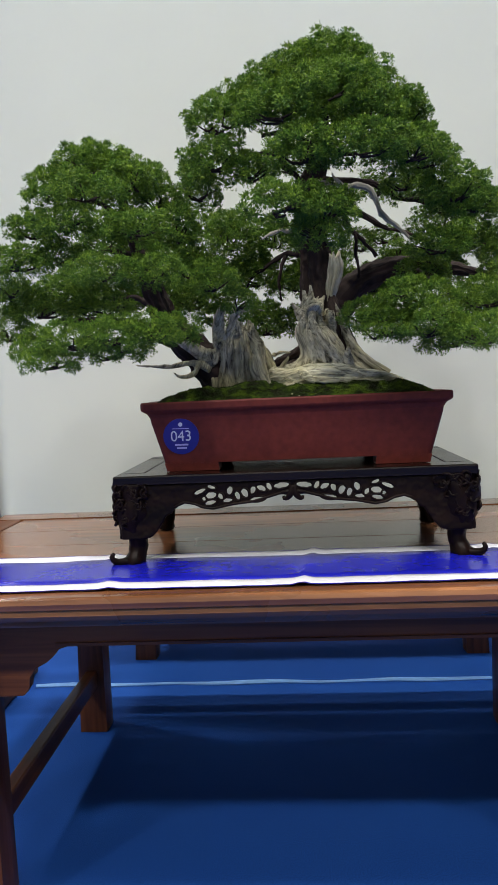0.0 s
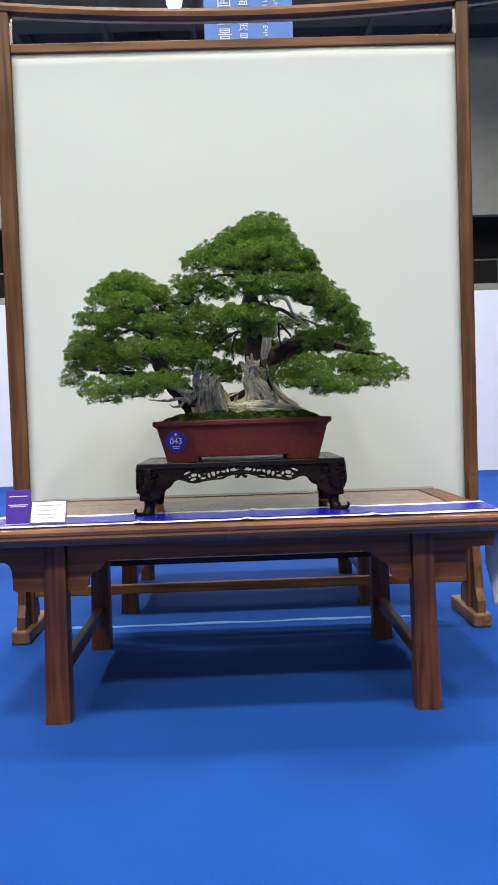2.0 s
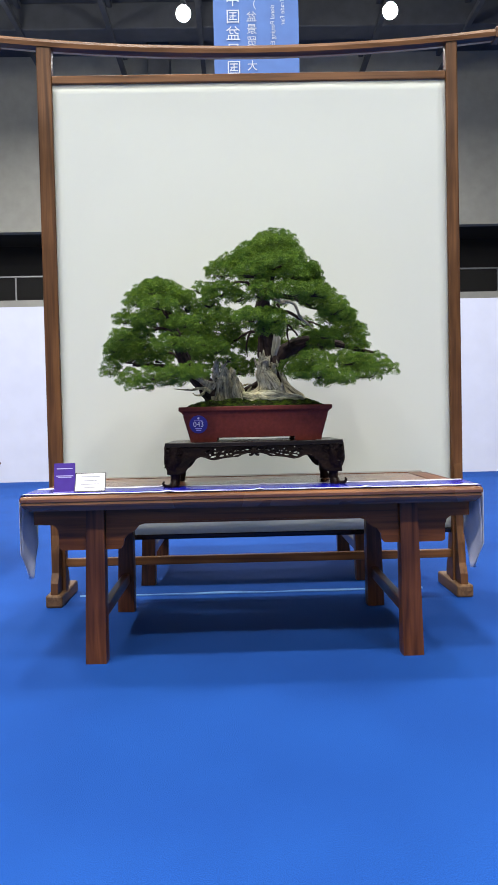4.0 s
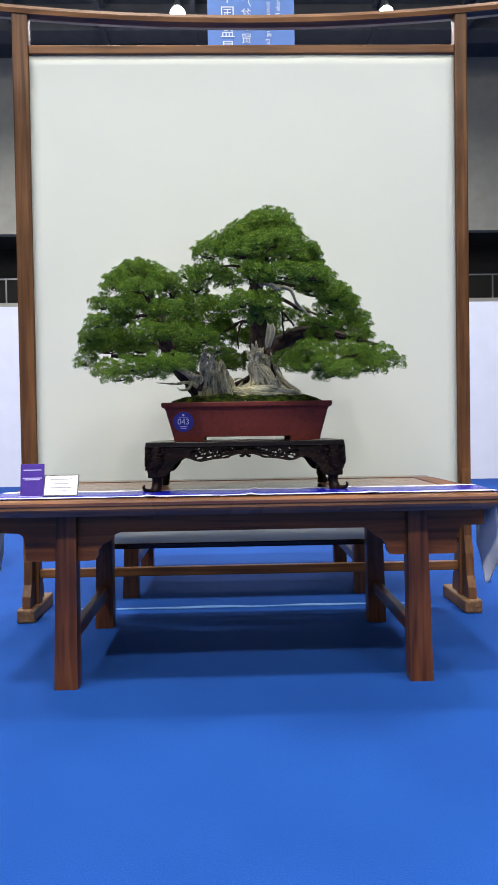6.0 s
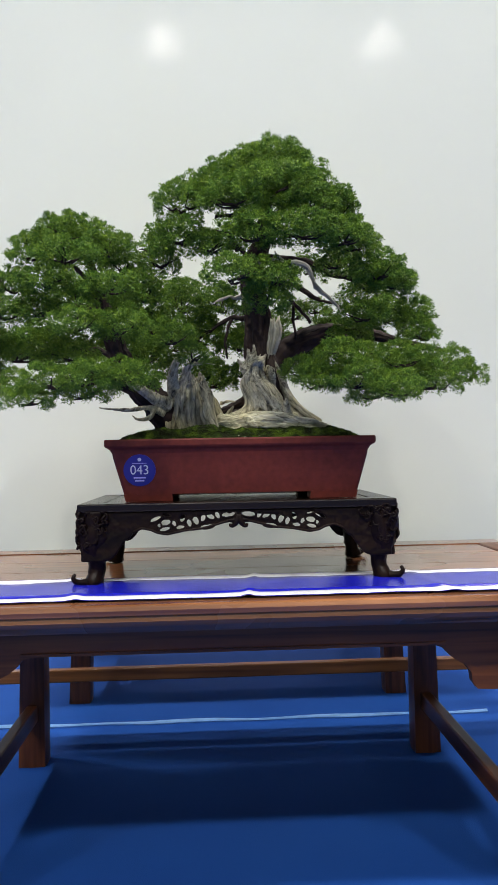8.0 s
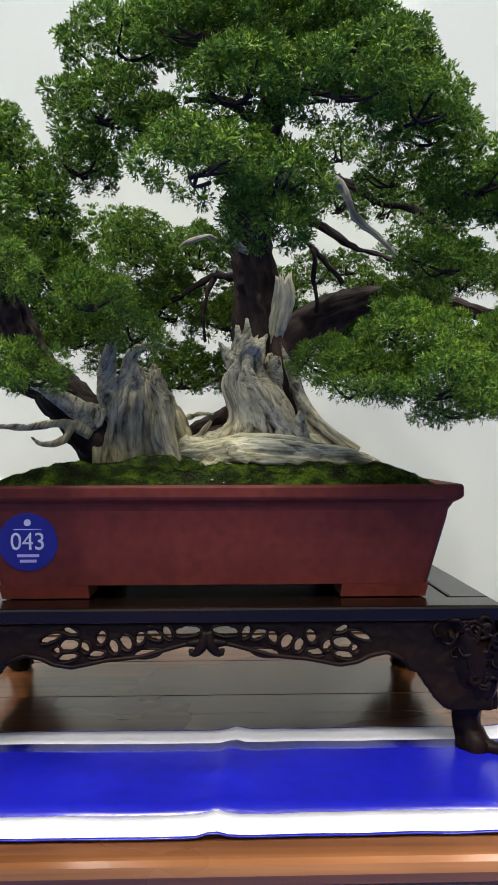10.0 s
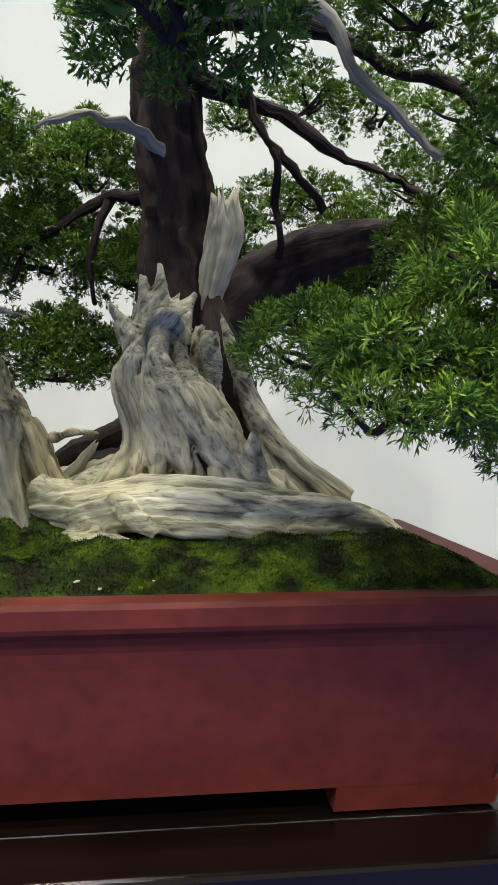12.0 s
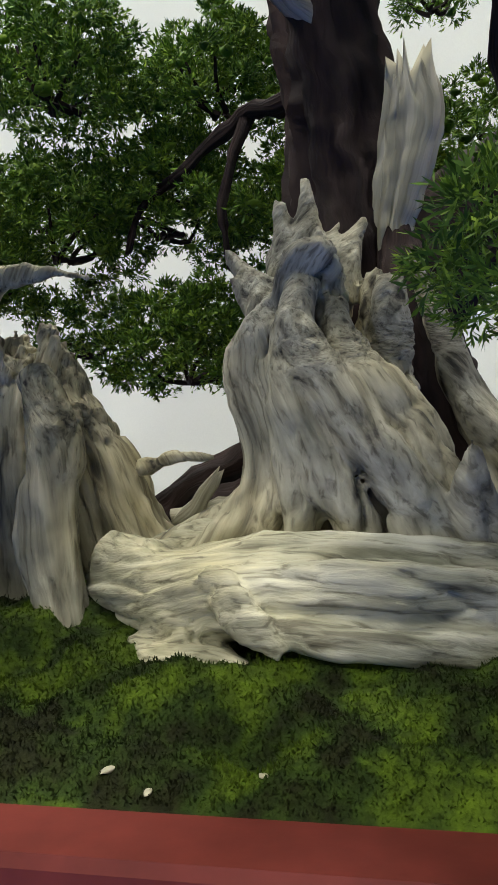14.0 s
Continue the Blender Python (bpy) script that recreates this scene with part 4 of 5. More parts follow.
def sculpt(name, material, label, guide, limbs, voxel=0.0020, fold=0.0065, across=2.6):
    """Limbs grown into one another, with folds and cracks that flow along a guide line of (x, y, z, half width, half depth)."""
    bm = bmesh.new()
    for i, (pts, opt) in enumerate(limbs):
        opt = {"sides": 28, "step": 0.006, "ridges": 3.0, "depth": 0.10, "twist": 0.6, "rough": 0.05, **opt}
        limb(bm, pts, opt.pop("sides"), opt.pop("step"), seed=1.7 * i + len(name), **opt)
    me = bpy.data.meshes.new(name)
    bm.to_mesh(me)
    bm.free()
    tmp = new(name + "_rough", me)
    md = tmp.modifiers.new("grow_together", "REMESH")
    md.mode, md.voxel_size = "VOXEL", voxel
    sm = tmp.modifiers.new("soften", "SMOOTH")
    sm.factor, sm.iterations = 0.5, 2
    res = bpy.data.meshes.new_from_object(tmp.evaluated_get(bpy.context.evaluated_depsgraph_get()))
    bpy.data.objects.remove(tmp)
    n = len(res.vertices)
    co, no = np.empty(n * 3), np.empty(n * 3)
    res.vertices.foreach_get("co", co)
    res.vertex_normals.foreach_get("vector", no)
    co, no = co.reshape(-1, 3), no.reshape(-1, 3)
    g = np.array(spline(guide, 0.006))
    run = np.concatenate([[0], np.cumsum(np.linalg.norm(np.diff(g[:, :3], axis=0), axis=1))])
    tan = np.gradient(g[:, :3], axis=0)
    tan /= np.linalg.norm(tan, axis=1, keepdims=True)
    d2 = np.stack([np.sum((co - q[:3]) ** 2, axis=1) for q in g], axis=1)
    w = np.exp(-(d2 - d2.min(axis=1, keepdims=True)) / (2 * 0.014 ** 2))
    w /= w.sum(axis=1, keepdims=True)
    axis = w @ tan
    axis /= np.linalg.norm(axis, axis=1, keepdims=True)
    off = co - w @ g[:, :3]
    lift = np.sum(off * axis, axis=1)
    off -= axis * lift[:, None]
    wide = np.maximum(0.030, w @ ((g[:, 3] + g[:, 4]) / 2))
    fib = off / wide[:, None] * across + axis * ((w @ run + lift) * 5)[:, None]
    slim = np.linalg.norm(off, axis=1) / (w @ ((g[:, 3] + g[:, 4]) / 2))
    ease = 0.14 + 0.86 * np.exp(-(np.maximum(0, slim - 1.1) * 2.5) ** 2) * np.exp(-(lift / 0.03) ** 2) * np.clip(wide / 0.042, 0.45, 1)
    h = np.empty(n)
    for i in range(n):
        v = Vector(fib[i]) + noise.noise_vector(Vector(co[i]) * 8) * 0.55
        a, b_, c_ = noise.noise(v * 0.9), noise.noise(v * 2.1 + Vector((7, 1, 3))), noise.noise(v * 4.5)
        h[i] = fold * (1.6 * abs(a) - 0.45) + fold * 0.5 * (1.5 * abs(b_) - 0.35) + fold * 0.10 * c_ - fold * 0.9 * max(0.0, 1 - abs(a) * 10) * max(0.0, min(1.0, 3 * b_ + 0.4))
        fib[i] = v
    res.vertices.foreach_set("co", (co + no * (h * ease)[:, None]).astype(np.float32).ravel())
    res.attributes.new("fibre", "FLOAT_VECTOR", "POINT").data.foreach_set("vector", fib.astype(np.float32).ravel())
    res.materials.clear()
    res.materials.append(material)
    res.update()
    res.shade_smooth()
    return tagged(place(new(name, res), tree), label)


def run_of(pts, r, **opt):
    """A strand of even roundness through points, thinner at its ends."""
    m = len(pts) - 1
    return [(x, y, z, r * (0.6 + 0.4 * math.sin(math.pi * i / m)), r * (0.5 + 0.35 * math.sin(math.pi * i / m))) for i, (x, y, z) in enumerate(pts)], opt


MAIN = [(0.655, 1.785, 1.165, 0.110, 0.080), (0.645, 1.785, 1.210, 0.085, 0.068), (0.640, 1.785, 1.245, 0.058, 0.055), (0.632, 1.785, 1.280, 0.044, 0.046), (0.615, 1.790, 1.315, 0.035, 0.038), (0.609, 1.790, 1.340, 0.030, 0.032), (0.612, 1.785, 1.360, 0.022, 0.026), (0.619, 1.775, 1.378, 0.019, 0.020), (0.628, 1.772, 1.386, 0.010, 0.012)]
sculpt("deadwood", SILVER, "silver-grey twisted deadwood of the main trunk", MAIN, [
    (MAIN, {"sides": 60, "depth": 0.14}),
    # hollow head with torn points
    ([(0.612, 1.815, 1.33, 0.028, 0.030), (0.610, 1.82, 1.375, 0.028, 0.026), (0.617, 1.822, 1.40, 0.030, 0.020), (0.624, 1.824, 1.415, 0.020, 0.012)], {"jag": 0.03, "depth": 0.3}),
    ([(0.602, 1.81, 1.375, 0.013, 0.012), (0.597, 1.812, 1.405, 0.010, 0.008), (0.594, 1.815, 1.437, 0.004, 0.003)], {"jag": 0.015}),
    ([(0.610, 1.81, 1.385, 0.012, 0.010), (0.612, 1.812, 1.415, 0.010, 0.007), (0.611, 1.813, 1.447, 0.003, 0.003)], {"jag": 0.015}),
    ([(0.628, 1.808, 1.37, 0.014, 0.010), (0.636, 1.81, 1.40, 0.010, 0.007), (0.647, 1.812, 1.420, 0.003, 0.003)], {"jag": 0.012}),
    ([(0.604, 1.785, 1.345, 0.020, 0.014), (0.588, 1.788, 1.368, 0.016, 0.010), (0.575, 1.795, 1.386, 0.009, 0.006), (0.562, 1.80, 1.403, 0.003, 0.003)], {"jag": 0.012}),
    ([(0.596, 1.782, 1.345, 0.014, 0.010), (0.582, 1.785, 1.364, 0.009, 0.006), (0.566, 1.79, 1.384, 0.003, 0.003)], {"jag": 0.01}),
    run_of([(0.632, 1.765, 1.376), (0.621, 1.750, 1.388), (0.606, 1.756, 1.380), (0.602, 1.762, 1.362)], 0.011),
    # the rolled lip that sweeps down into the root
    run_of([(0.602, 1.772, 1.368), (0.588, 1.757, 1.346), (0.580, 1.756, 1.325), (0.588, 1.750, 1.296), (0.592, 1.744, 1.266), (0.575, 1.742, 1.242), (0.545, 1.735, 1.229), (0.520, 1.725, 1.220)], 0.016),
    run_of([(0.598, 1.755, 1.310), (0.603, 1.745, 1.275), (0.592, 1.735, 1.246), (0.560, 1.728, 1.226), (0.530, 1.722, 1.212)], 0.013),
    # folds running down to the far side
    run_of([(0.614, 1.752, 1.372), (0.611, 1.738, 1.345), (0.628, 1.728, 1.312), (0.656, 1.716, 1.272), (0.686, 1.708, 1.236), (0.712, 1.702, 1.208)], 0.014),
    run_of([(0.628, 1.762, 1.362), (0.637, 1.744, 1.328), (0.662, 1.732, 1.292), (0.688, 1.724, 1.256), (0.716, 1.722, 1.220)], 0.013),
    run_of([(0.604, 1.746, 1.350), (0.606, 1.734, 1.315), (0.620, 1.722, 1.275), (0.640, 1.712, 1.240), (0.652, 1.706, 1.212)], 0.013),
    run_of([(0.597, 1.746, 1.330), (0.604, 1.730, 1.285), (0.612, 1.720, 1.245), (0.612, 1.712, 1.212)], 0.012),
    # torn ridge above the hollow
    run_of([(0.636, 1.770, 1.345), (0.650, 1.755, 1.322), (0.672, 1.745, 1.298), (0.692, 1.74, 1.262)], 0.010),
    ([(0.661, 1.79, 1.26, 0.015, 0.012), (0.661, 1.78, 1.31, 0.013, 0.009), (0.661, 1.778, 1.35, 0.012, 0.008), (0.662, 1.782, 1.376, 0.009, 0.006)], {"jag": 0.012, "depth": 0.2}),
    ([(0.645, 1.80, 1.30, 0.014, 0.012), (0.648, 1.80, 1.345, 0.010, 0.008), (0.652, 1.802, 1.385, 0.006, 0.006)], {"jag": 0.012}),
    ([(0.800, 1.80, 1.195, 0.028, 0.030), (0.755, 1.80, 1.226, 0.025, 0.026), (0.722, 1.80, 1.272, 0.016, 0.020), (0.703, 1.805, 1.312, 0.012, 0.015), (0.693, 1.81, 1.345, 0.010, 0.012), (0.685, 1.815, 1.37, 0.007, 0.009), (0.677, 1.82, 1.397, 0.003, 0.004)], {"jag": 0.015, "depth": 0.2, "side": (0.05, 1, 0.05)}),
    ([(0.690, 1.79, 1.165, 0.100, 0.070), (0.712, 1.79, 1.205, 0.062, 0.050), (0.718, 1.795, 1.238, 0.034, 0.028)], {"depth": 0.2}),
    ([(0.700, 1.715, 1.212, 0.018, 0.016), (0.696, 1.705, 1.242, 0.013, 0.010), (0.695, 1.700, 1.262, 0.009, 0.006), (0.697, 1.698, 1.278, 0.004, 0.003)], {"jag": 0.012, "depth": 0.3}),
    run_of([(0.662, 1.712, 1.245), (0.672, 1.700, 1.228), (0.676, 1.694, 1.208)], 0.010),
])
ROOT = [(0.500, 1.730, 1.200, 0.018, 0.020), (0.540, 1.705, 1.208, 0.020, 0.025), (0.580, 1.695, 1.212, 0.021, 0.030), (0.620, 1.690, 1.212, 0.022, 0.032), (0.670, 1.692, 1.208, 0.021, 0.032), (0.720, 1.700, 1.206, 0.019, 0.030), (0.770, 1.725, 1.202, 0.017, 0.028), (0.820, 1.755, 1.190, 0.014, 0.022), (0.860, 1.785, 1.170, 0.008, 0.012)]
FLAT = {"side": (0, 1, 0.02)}
sculpt("surface_root", CREAM, "pale polished root sweeping over the moss", ROOT, [
    (ROOT, {"sides": 44, **FLAT}),
    ([(0.500, 1.738, 1.222, 0.014, 0.016), (0.528, 1.714, 1.212, 0.020, 0.020), (0.555, 1.690, 1.198, 0.016, 0.020), (0.570, 1.675, 1.190, 0.010, 0.014)], dict(FLAT)),
    ([(0.540, 1.690, 1.188, 0.009, 0.018), (0.562, 1.670, 1.183, 0.010, 0.022), (0.580, 1.660, 1.182, 0.009, 0.018), (0.594, 1.658, 1.181, 0.004, 0.008)], {"depth": 0.05, **FLAT}),
    run_of([(0.590, 1.674, 1.226), (0.640, 1.664, 1.224), (0.700, 1.672, 1.216), (0.760, 1.696, 1.210), (0.815, 1.735, 1.198)], 0.009, **FLAT),
    run_of([(0.585, 1.668, 1.206), (0.630, 1.656, 1.197), (0.690, 1.660, 1.194), (0.760, 1.692, 1.190), (0.810, 1.730, 1.182)], 0.009, **FLAT),
    run_of([(0.560, 1.700, 1.228), (0.610, 1.690, 1.234), (0.670, 1.690, 1.228), (0.740, 1.706, 1.220)], 0.009, **FLAT),
    ([(0.572, 1.674, 1.222, 0.010, 0.007), (0.592, 1.658, 1.207, 0.011, 0.005), (0.608, 1.652, 1.193, 0.004, 0.003)], {"jag": 0.01, "side": (0, 1, 0.3)}),
    run_of([(0.640, 1.745, 1.232), (0.590, 1.738, 1.236), (0.545, 1.732, 1.226), (0.510, 1.728, 1.214)], 0.014, **FLAT),
    run_of([(0.512, 1.722, 1.236), (0.505, 1.718, 1.224), (0.500, 1.722, 1.210)], 0.010),
], 0.002, 0.0042, 2.2)
gnarl("back_root", BARK, "dark living root arching behind the deadwood", [
    ([(0.480, 1.86, 1.215, 0.016, 0.016), (0.510, 1.86, 1.245, 0.014, 0.014), (0.545, 1.86, 1.262, 0.014, 0.014), (0.585, 1.855, 1.278, 0.020, 0.018), (0.630, 1.86, 1.30, 0.024, 0.02)], {"side": (0, 1, 0.02), "sides": 24}),
    ([(0.52, 1.845, 1.20, 0.03, 0.02), (0.55, 1.845, 1.225, 0.03, 0.02), (0.60, 1.84, 1.23, 0.03, 0.02)], {"side": (0, 1, 0.02), "sides": 24}),
], ridges=6, depth=0.25, rough=0.12)
gnarl("root_splinter", PALE, "pale torn splinters lying behind the root", [
    ([(0.515, 1.825, 1.225, 0.007, 0.006), (0.535, 1.82, 1.250, 0.006, 0.005), (0.545, 1.82, 1.262, 0.002, 0.002)], {"sides": 16, "jag": 0.01}),
    ([(0.51, 1.83, 1.232, 0.006, 0.005), (0.545, 1.825, 1.236, 0.008, 0.005), (0.575, 1.83, 1.252, 0.005, 0.004)], {"sides": 16, "side": (0, 1, 0.02)}),
], ridges=5, depth=0.25, rough=0.08)
gnarl("shard", PALE, "upright splintered pale deadwood shard", [
    ([(0.664, 1.862, 1.385, 0.010, 0.010), (0.665, 1.858, 1.42, 0.012, 0.011), (0.674, 1.852, 1.46, 0.017, 0.011), (0.682, 1.848, 1.495, 0.019, 0.009), (0.681, 1.845, 1.524, 0.014, 0.005)], {"jag": 0.032, "sides": 40, "step": 0.003}),
], ridges=8, depth=0.35, twist=0.3, rough=0.05)

# second trunk, leaning out over the pot's end
gnarl("second_trunk", BARK, "dark leaning second trunk", [
    ([(0.40, 1.82, 1.17, 0.075, 0.06), (0.355, 1.81, 1.235, 0.055, 0.05), (0.30, 1.80, 1.29, 0.043, 0.04), (0.24, 1.80, 1.35, 0.036, 0.034), (0.20, 1.81, 1.43, 0.03, 0.03), (0.17, 1.80, 1.53, 0.024, 0.024), (0.14, 1.79, 1.63, 0.017, 0.017), (0.12, 1.78, 1.73, 0.008, 0.008)], {"side": (0, 1, 0.01)}),
    ([(0.27, 1.80, 1.32, 0.028, 0.026), (0.18, 1.76, 1.35, 0.02, 0.02), (0.08, 1.72, 1.37, 0.014, 0.014), (-0.04, 1.70, 1.38, 0.007, 0.007)], {"side": (0, 1, 0.01), "sides": 24}),
], ridges=6, depth=0.24, twist=0.8, rough=0.14)
STUMP = [(0.435, 1.79, 1.165, 0.105, 0.060), (0.430, 1.79, 1.215, 0.085, 0.052), (0.425, 1.79, 1.260, 0.070, 0.046), (0.420, 1.79, 1.300, 0.052, 0.040), (0.424, 1.79, 1.330, 0.034, 0.030), (0.430, 1.79, 1.345, 0.018, 0.018)]
sculpt("second_deadwood", SILVER, "grey hollow stump of the second trunk", STUMP, [
    (STUMP, {"sides": 60, "jag": 0.03, "depth": 0.25}),
    *[(pts, {k: v for k, v in opt.items() if k in ("jag",)}) for pts, opt in strands(STUMP, 7, 0.012, 0.8, 0.1, 2.8, 21, 1.0)],
    ([(0.398, 1.765, 1.29, 0.014, 0.010), (0.392, 1.760, 1.325, 0.010, 0.007), (0.396, 1.758, 1.352, 0.004, 0.003)], {"jag": 0.012}),
    ([(0.425, 1.765, 1.30, 0.014, 0.010), (0.421, 1.760, 1.335, 0.010, 0.007), (0.418, 1.760, 1.362, 0.003, 0.003)], {"jag": 0.012}),
    ([(0.452, 1.770, 1.29, 0.014, 0.010), (0.452, 1.765, 1.325, 0.009, 0.007), (0.457, 1.765, 1.352, 0.003, 0.003)], {"jag": 0.012}),
    run_of([(0.452, 1.745, 1.330), (0.468, 1.732, 1.292), (0.470, 1.716, 1.245), (0.482, 1.700, 1.210), (0.500, 1.684, 1.172)], 0.019),
    ([(0.462, 1.77, 1.31, 0.016, 0.014), (0.458, 1.750, 1.265, 0.013, 0.012), (0.464, 1.725, 1.225, 0.014, 0.012), (0.477, 1.705, 1.19, 0.012, 0.010), (0.488, 1.692, 1.162, 0.007, 0.006)], {"sides": 32, "twist": 0.5}),
    ([(0.500, 1.79, 1.20, 0.035, 0.03), (0.480, 1.785, 1.25, 0.028, 0.025), (0.462, 1.78, 1.295, 0.022, 0.02), (0.450, 1.78, 1.335, 0.013, 0.013), (0.446, 1.78, 1.355, 0.005, 0.005)], {"jag": 0.03, "sides": 36, "step": 0.004}),
    ([(0.385, 1.765, 1.165, 0.032, 0.026), (0.388, 1.755, 1.22, 0.024, 0.02), (0.392, 1.755, 1.28, 0.020, 0.018), (0.394, 1.76, 1.32, 0.010, 0.010)], {"jag": 0.03, "sides": 32, "step": 0.004}),
    ([(0.372, 1.775, 1.28, 0.022, 0.02), (0.366, 1.765, 1.34, 0.018, 0.015), (0.372, 1.76, 1.385, 0.012, 0.010), (0.385, 1.76, 1.41, 0.006, 0.006)], {"jag": 0.03, "sides": 28, "step": 0.004}),
    ([(0.40, 1.775, 1.32, 0.014, 0.012), (0.405, 1.765, 1.365, 0.012, 0.010), (0.425, 1.755, 1.388, 0.009, 0.007), (0.465, 1.745, 1.388, 0.004, 0.003), (0.49, 1.742, 1.382, 0.001, 0.001)], {"jag": 0.02, "sides": 24, "step": 0.004, "side": (0, 1, 0.01)}),
    ([(0.355, 1.765, 1.265, 0.024, 0.022), (0.315, 1.745, 1.285, 0.018, 0.016), (0.270, 1.735, 1.315, 0.012, 0.011), (0.235, 1.73, 1.33, 0.005, 0.005)], {"sides": 28, "step": 0.004, "side": (0, 1, 0.01)}),
    ([(0.340, 1.76, 1.24, 0.012, 0.012), (0.30, 1.73, 1.257, 0.008, 0.007), (0.24, 1.70, 1.25, 0.006, 0.005), (0.16, 1.68, 1.256, 0.002, 0.002)], {"sides": 16, "step": 0.006, "depth": 0.15, "side": (0, 1, 0.01)}),
    ([(0.31, 1.735, 1.252, 0.008, 0.007), (0.302, 1.72, 1.23, 0.007, 0.006), (0.27, 1.71, 1.222, 0.005, 0.004), (0.25, 1.705, 1.235, 0.002, 0.002)], {"sides": 16, "step": 0.005, "depth": 0.15, "side": (0, 1, 0.01)}),
    ([(0.505, 1.775, 1.27, 0.006, 0.005), (0.53, 1.775, 1.276, 0.004, 0.004), (0.552, 1.78, 1.275, 0.003, 0.003)], {"sides": 12, "step": 0.005, "side": (0, 1, 0.01)}),
], 0.0020, 0.0075, 3.4)


# ---------- branches and foliage pads ----------
def branch(pts, dead=False):
    bm = bmesh.new()
    rk = random.Random(int(abs(pts[0][0]) * 1000) + len(pts))
    fine_ = [tuple(q) for q in spline(pts, 0.035)]
    fine_ = [fine_[0]] + [(x + rk.uniform(-1, 1) * 0.007, y + rk.uniform(-1, 1) * 0.006, z + rk.uniform(-1, 1) * 0.007, r * rk.uniform(0.62, 0.88)) for x, y, z, r in fine_[1:-1]] + [fine_[-1]]
    limb(bm, [(x, y, z, r, r) for x, y, z, r in fine_], 12, 0.012, 4, 0.2, 1.0, 0.15, 0, len(pts) + pts[0][0] * 9, (0.05, 1, 0.03))
    return part("branch", bm, DEAD if dead else BARK, tree, "bare silver dead branch" if dead else "")


branch([(0.64, 1.86, 1.72, 0.014), (0.70, 1.76, 1.69, 0.012), (0.765, 1.72, 1.66, 0.010), (0.80, 1.70, 1.59, 0.008), (0.865, 1.69, 1.53, 0.004)], True)
branch([(0.672, 1.71, 1.71, 0.003), (0.690, 1.72, 1.685, 0.007), (0.72, 1.74, 1.675, 0.009)], True)
branch([(0.625, 1.88, 1.58, 0.010), (0.575, 1.83, 1.60, 0.008), (0.535, 1.80, 1.595, 0.006), (0.49, 1.78, 1.572, 0.002)], True)
branch([(0.63, 1.88, 1.70, 0.014), (0.56, 1.84, 1.77, 0.010), (0.51, 1.80, 1.79, 0.007), (0.42, 1.76, 1.77, 0.004)])
branch([(0.65, 1.86, 1.80, 0.012), (0.57, 1.82, 1.845, 0.009), (0.50, 1.80, 1.84, 0.005)])
branch([(0.645, 1.87, 1.73, 0.016), (0.75, 1.83, 1.72, 0.011), (0.86, 1.80, 1.66, 0.009), (0.99, 1.78, 1.60, 0.005)])
branch([(0.64, 1.88, 1.68, 0.015), (0.73, 1.90, 1.66, 0.012), (0.84, 1.92, 1.61, 0.009), (0.95, 1.93, 1.56, 0.005)])
branch([(0.69, 1.86, 1.69, 0.008), (0.735, 1.84, 1.585, 0.007), (0.79, 1.84, 1.52, 0.005)])
branch([(0.735, 1.84, 1.585, 0.006), (0.735, 1.85, 1.53, 0.005), (0.745, 1.86, 1.47, 0.003)])
branch([(0.66, 1.85, 1.86, 0.010), (0.76, 1.80, 1.87, 0.007), (0.85, 1.78, 1.83, 0.004)])
branch([(0.62, 1.91, 1.55, 0.012), (0.55, 1.96, 1.56, 0.009), (0.47, 1.98, 1.52, 0.006), (0.43, 1.98, 1.46, 0.003)])
branch([(0.55, 1.96, 1.56, 0.006), (0.52, 1.95, 1.48, 0.005), (0.53, 1.95, 1.43, 0.003)])
branch([(0.17, 1.80, 1.53, 0.012), (0.10, 1.75, 1.56, 0.008), (0.01, 1.72, 1.55, 0.005)])
branch([(0.19, 1.80, 1.47, 0.012), (0.27, 1.76, 1.53, 0.008), (0.34, 1.72, 1.53, 0.005)])
branch([(0.15, 1.79, 1.60, 0.010), (0.23, 1.77, 1.66, 0.007), (0.29, 1.76, 1.67, 0.004)])
branch([(0.15, 1.79, 1.60, 0.010), (0.07, 1.77, 1.68, 0.007), (0.0, 1.76, 1.68, 0.004)])
branch([(0.20, 1.81, 1.42, 0.012), (0.09, 1.86, 1.45, 0.009), (-0.05, 1.88, 1.45, 0.005)])
branch([(0.86, 1.88, 1.50, 0.012), (0.90, 1.76, 1.46, 0.009), (0.90, 1.66, 1.42, 0.006)])


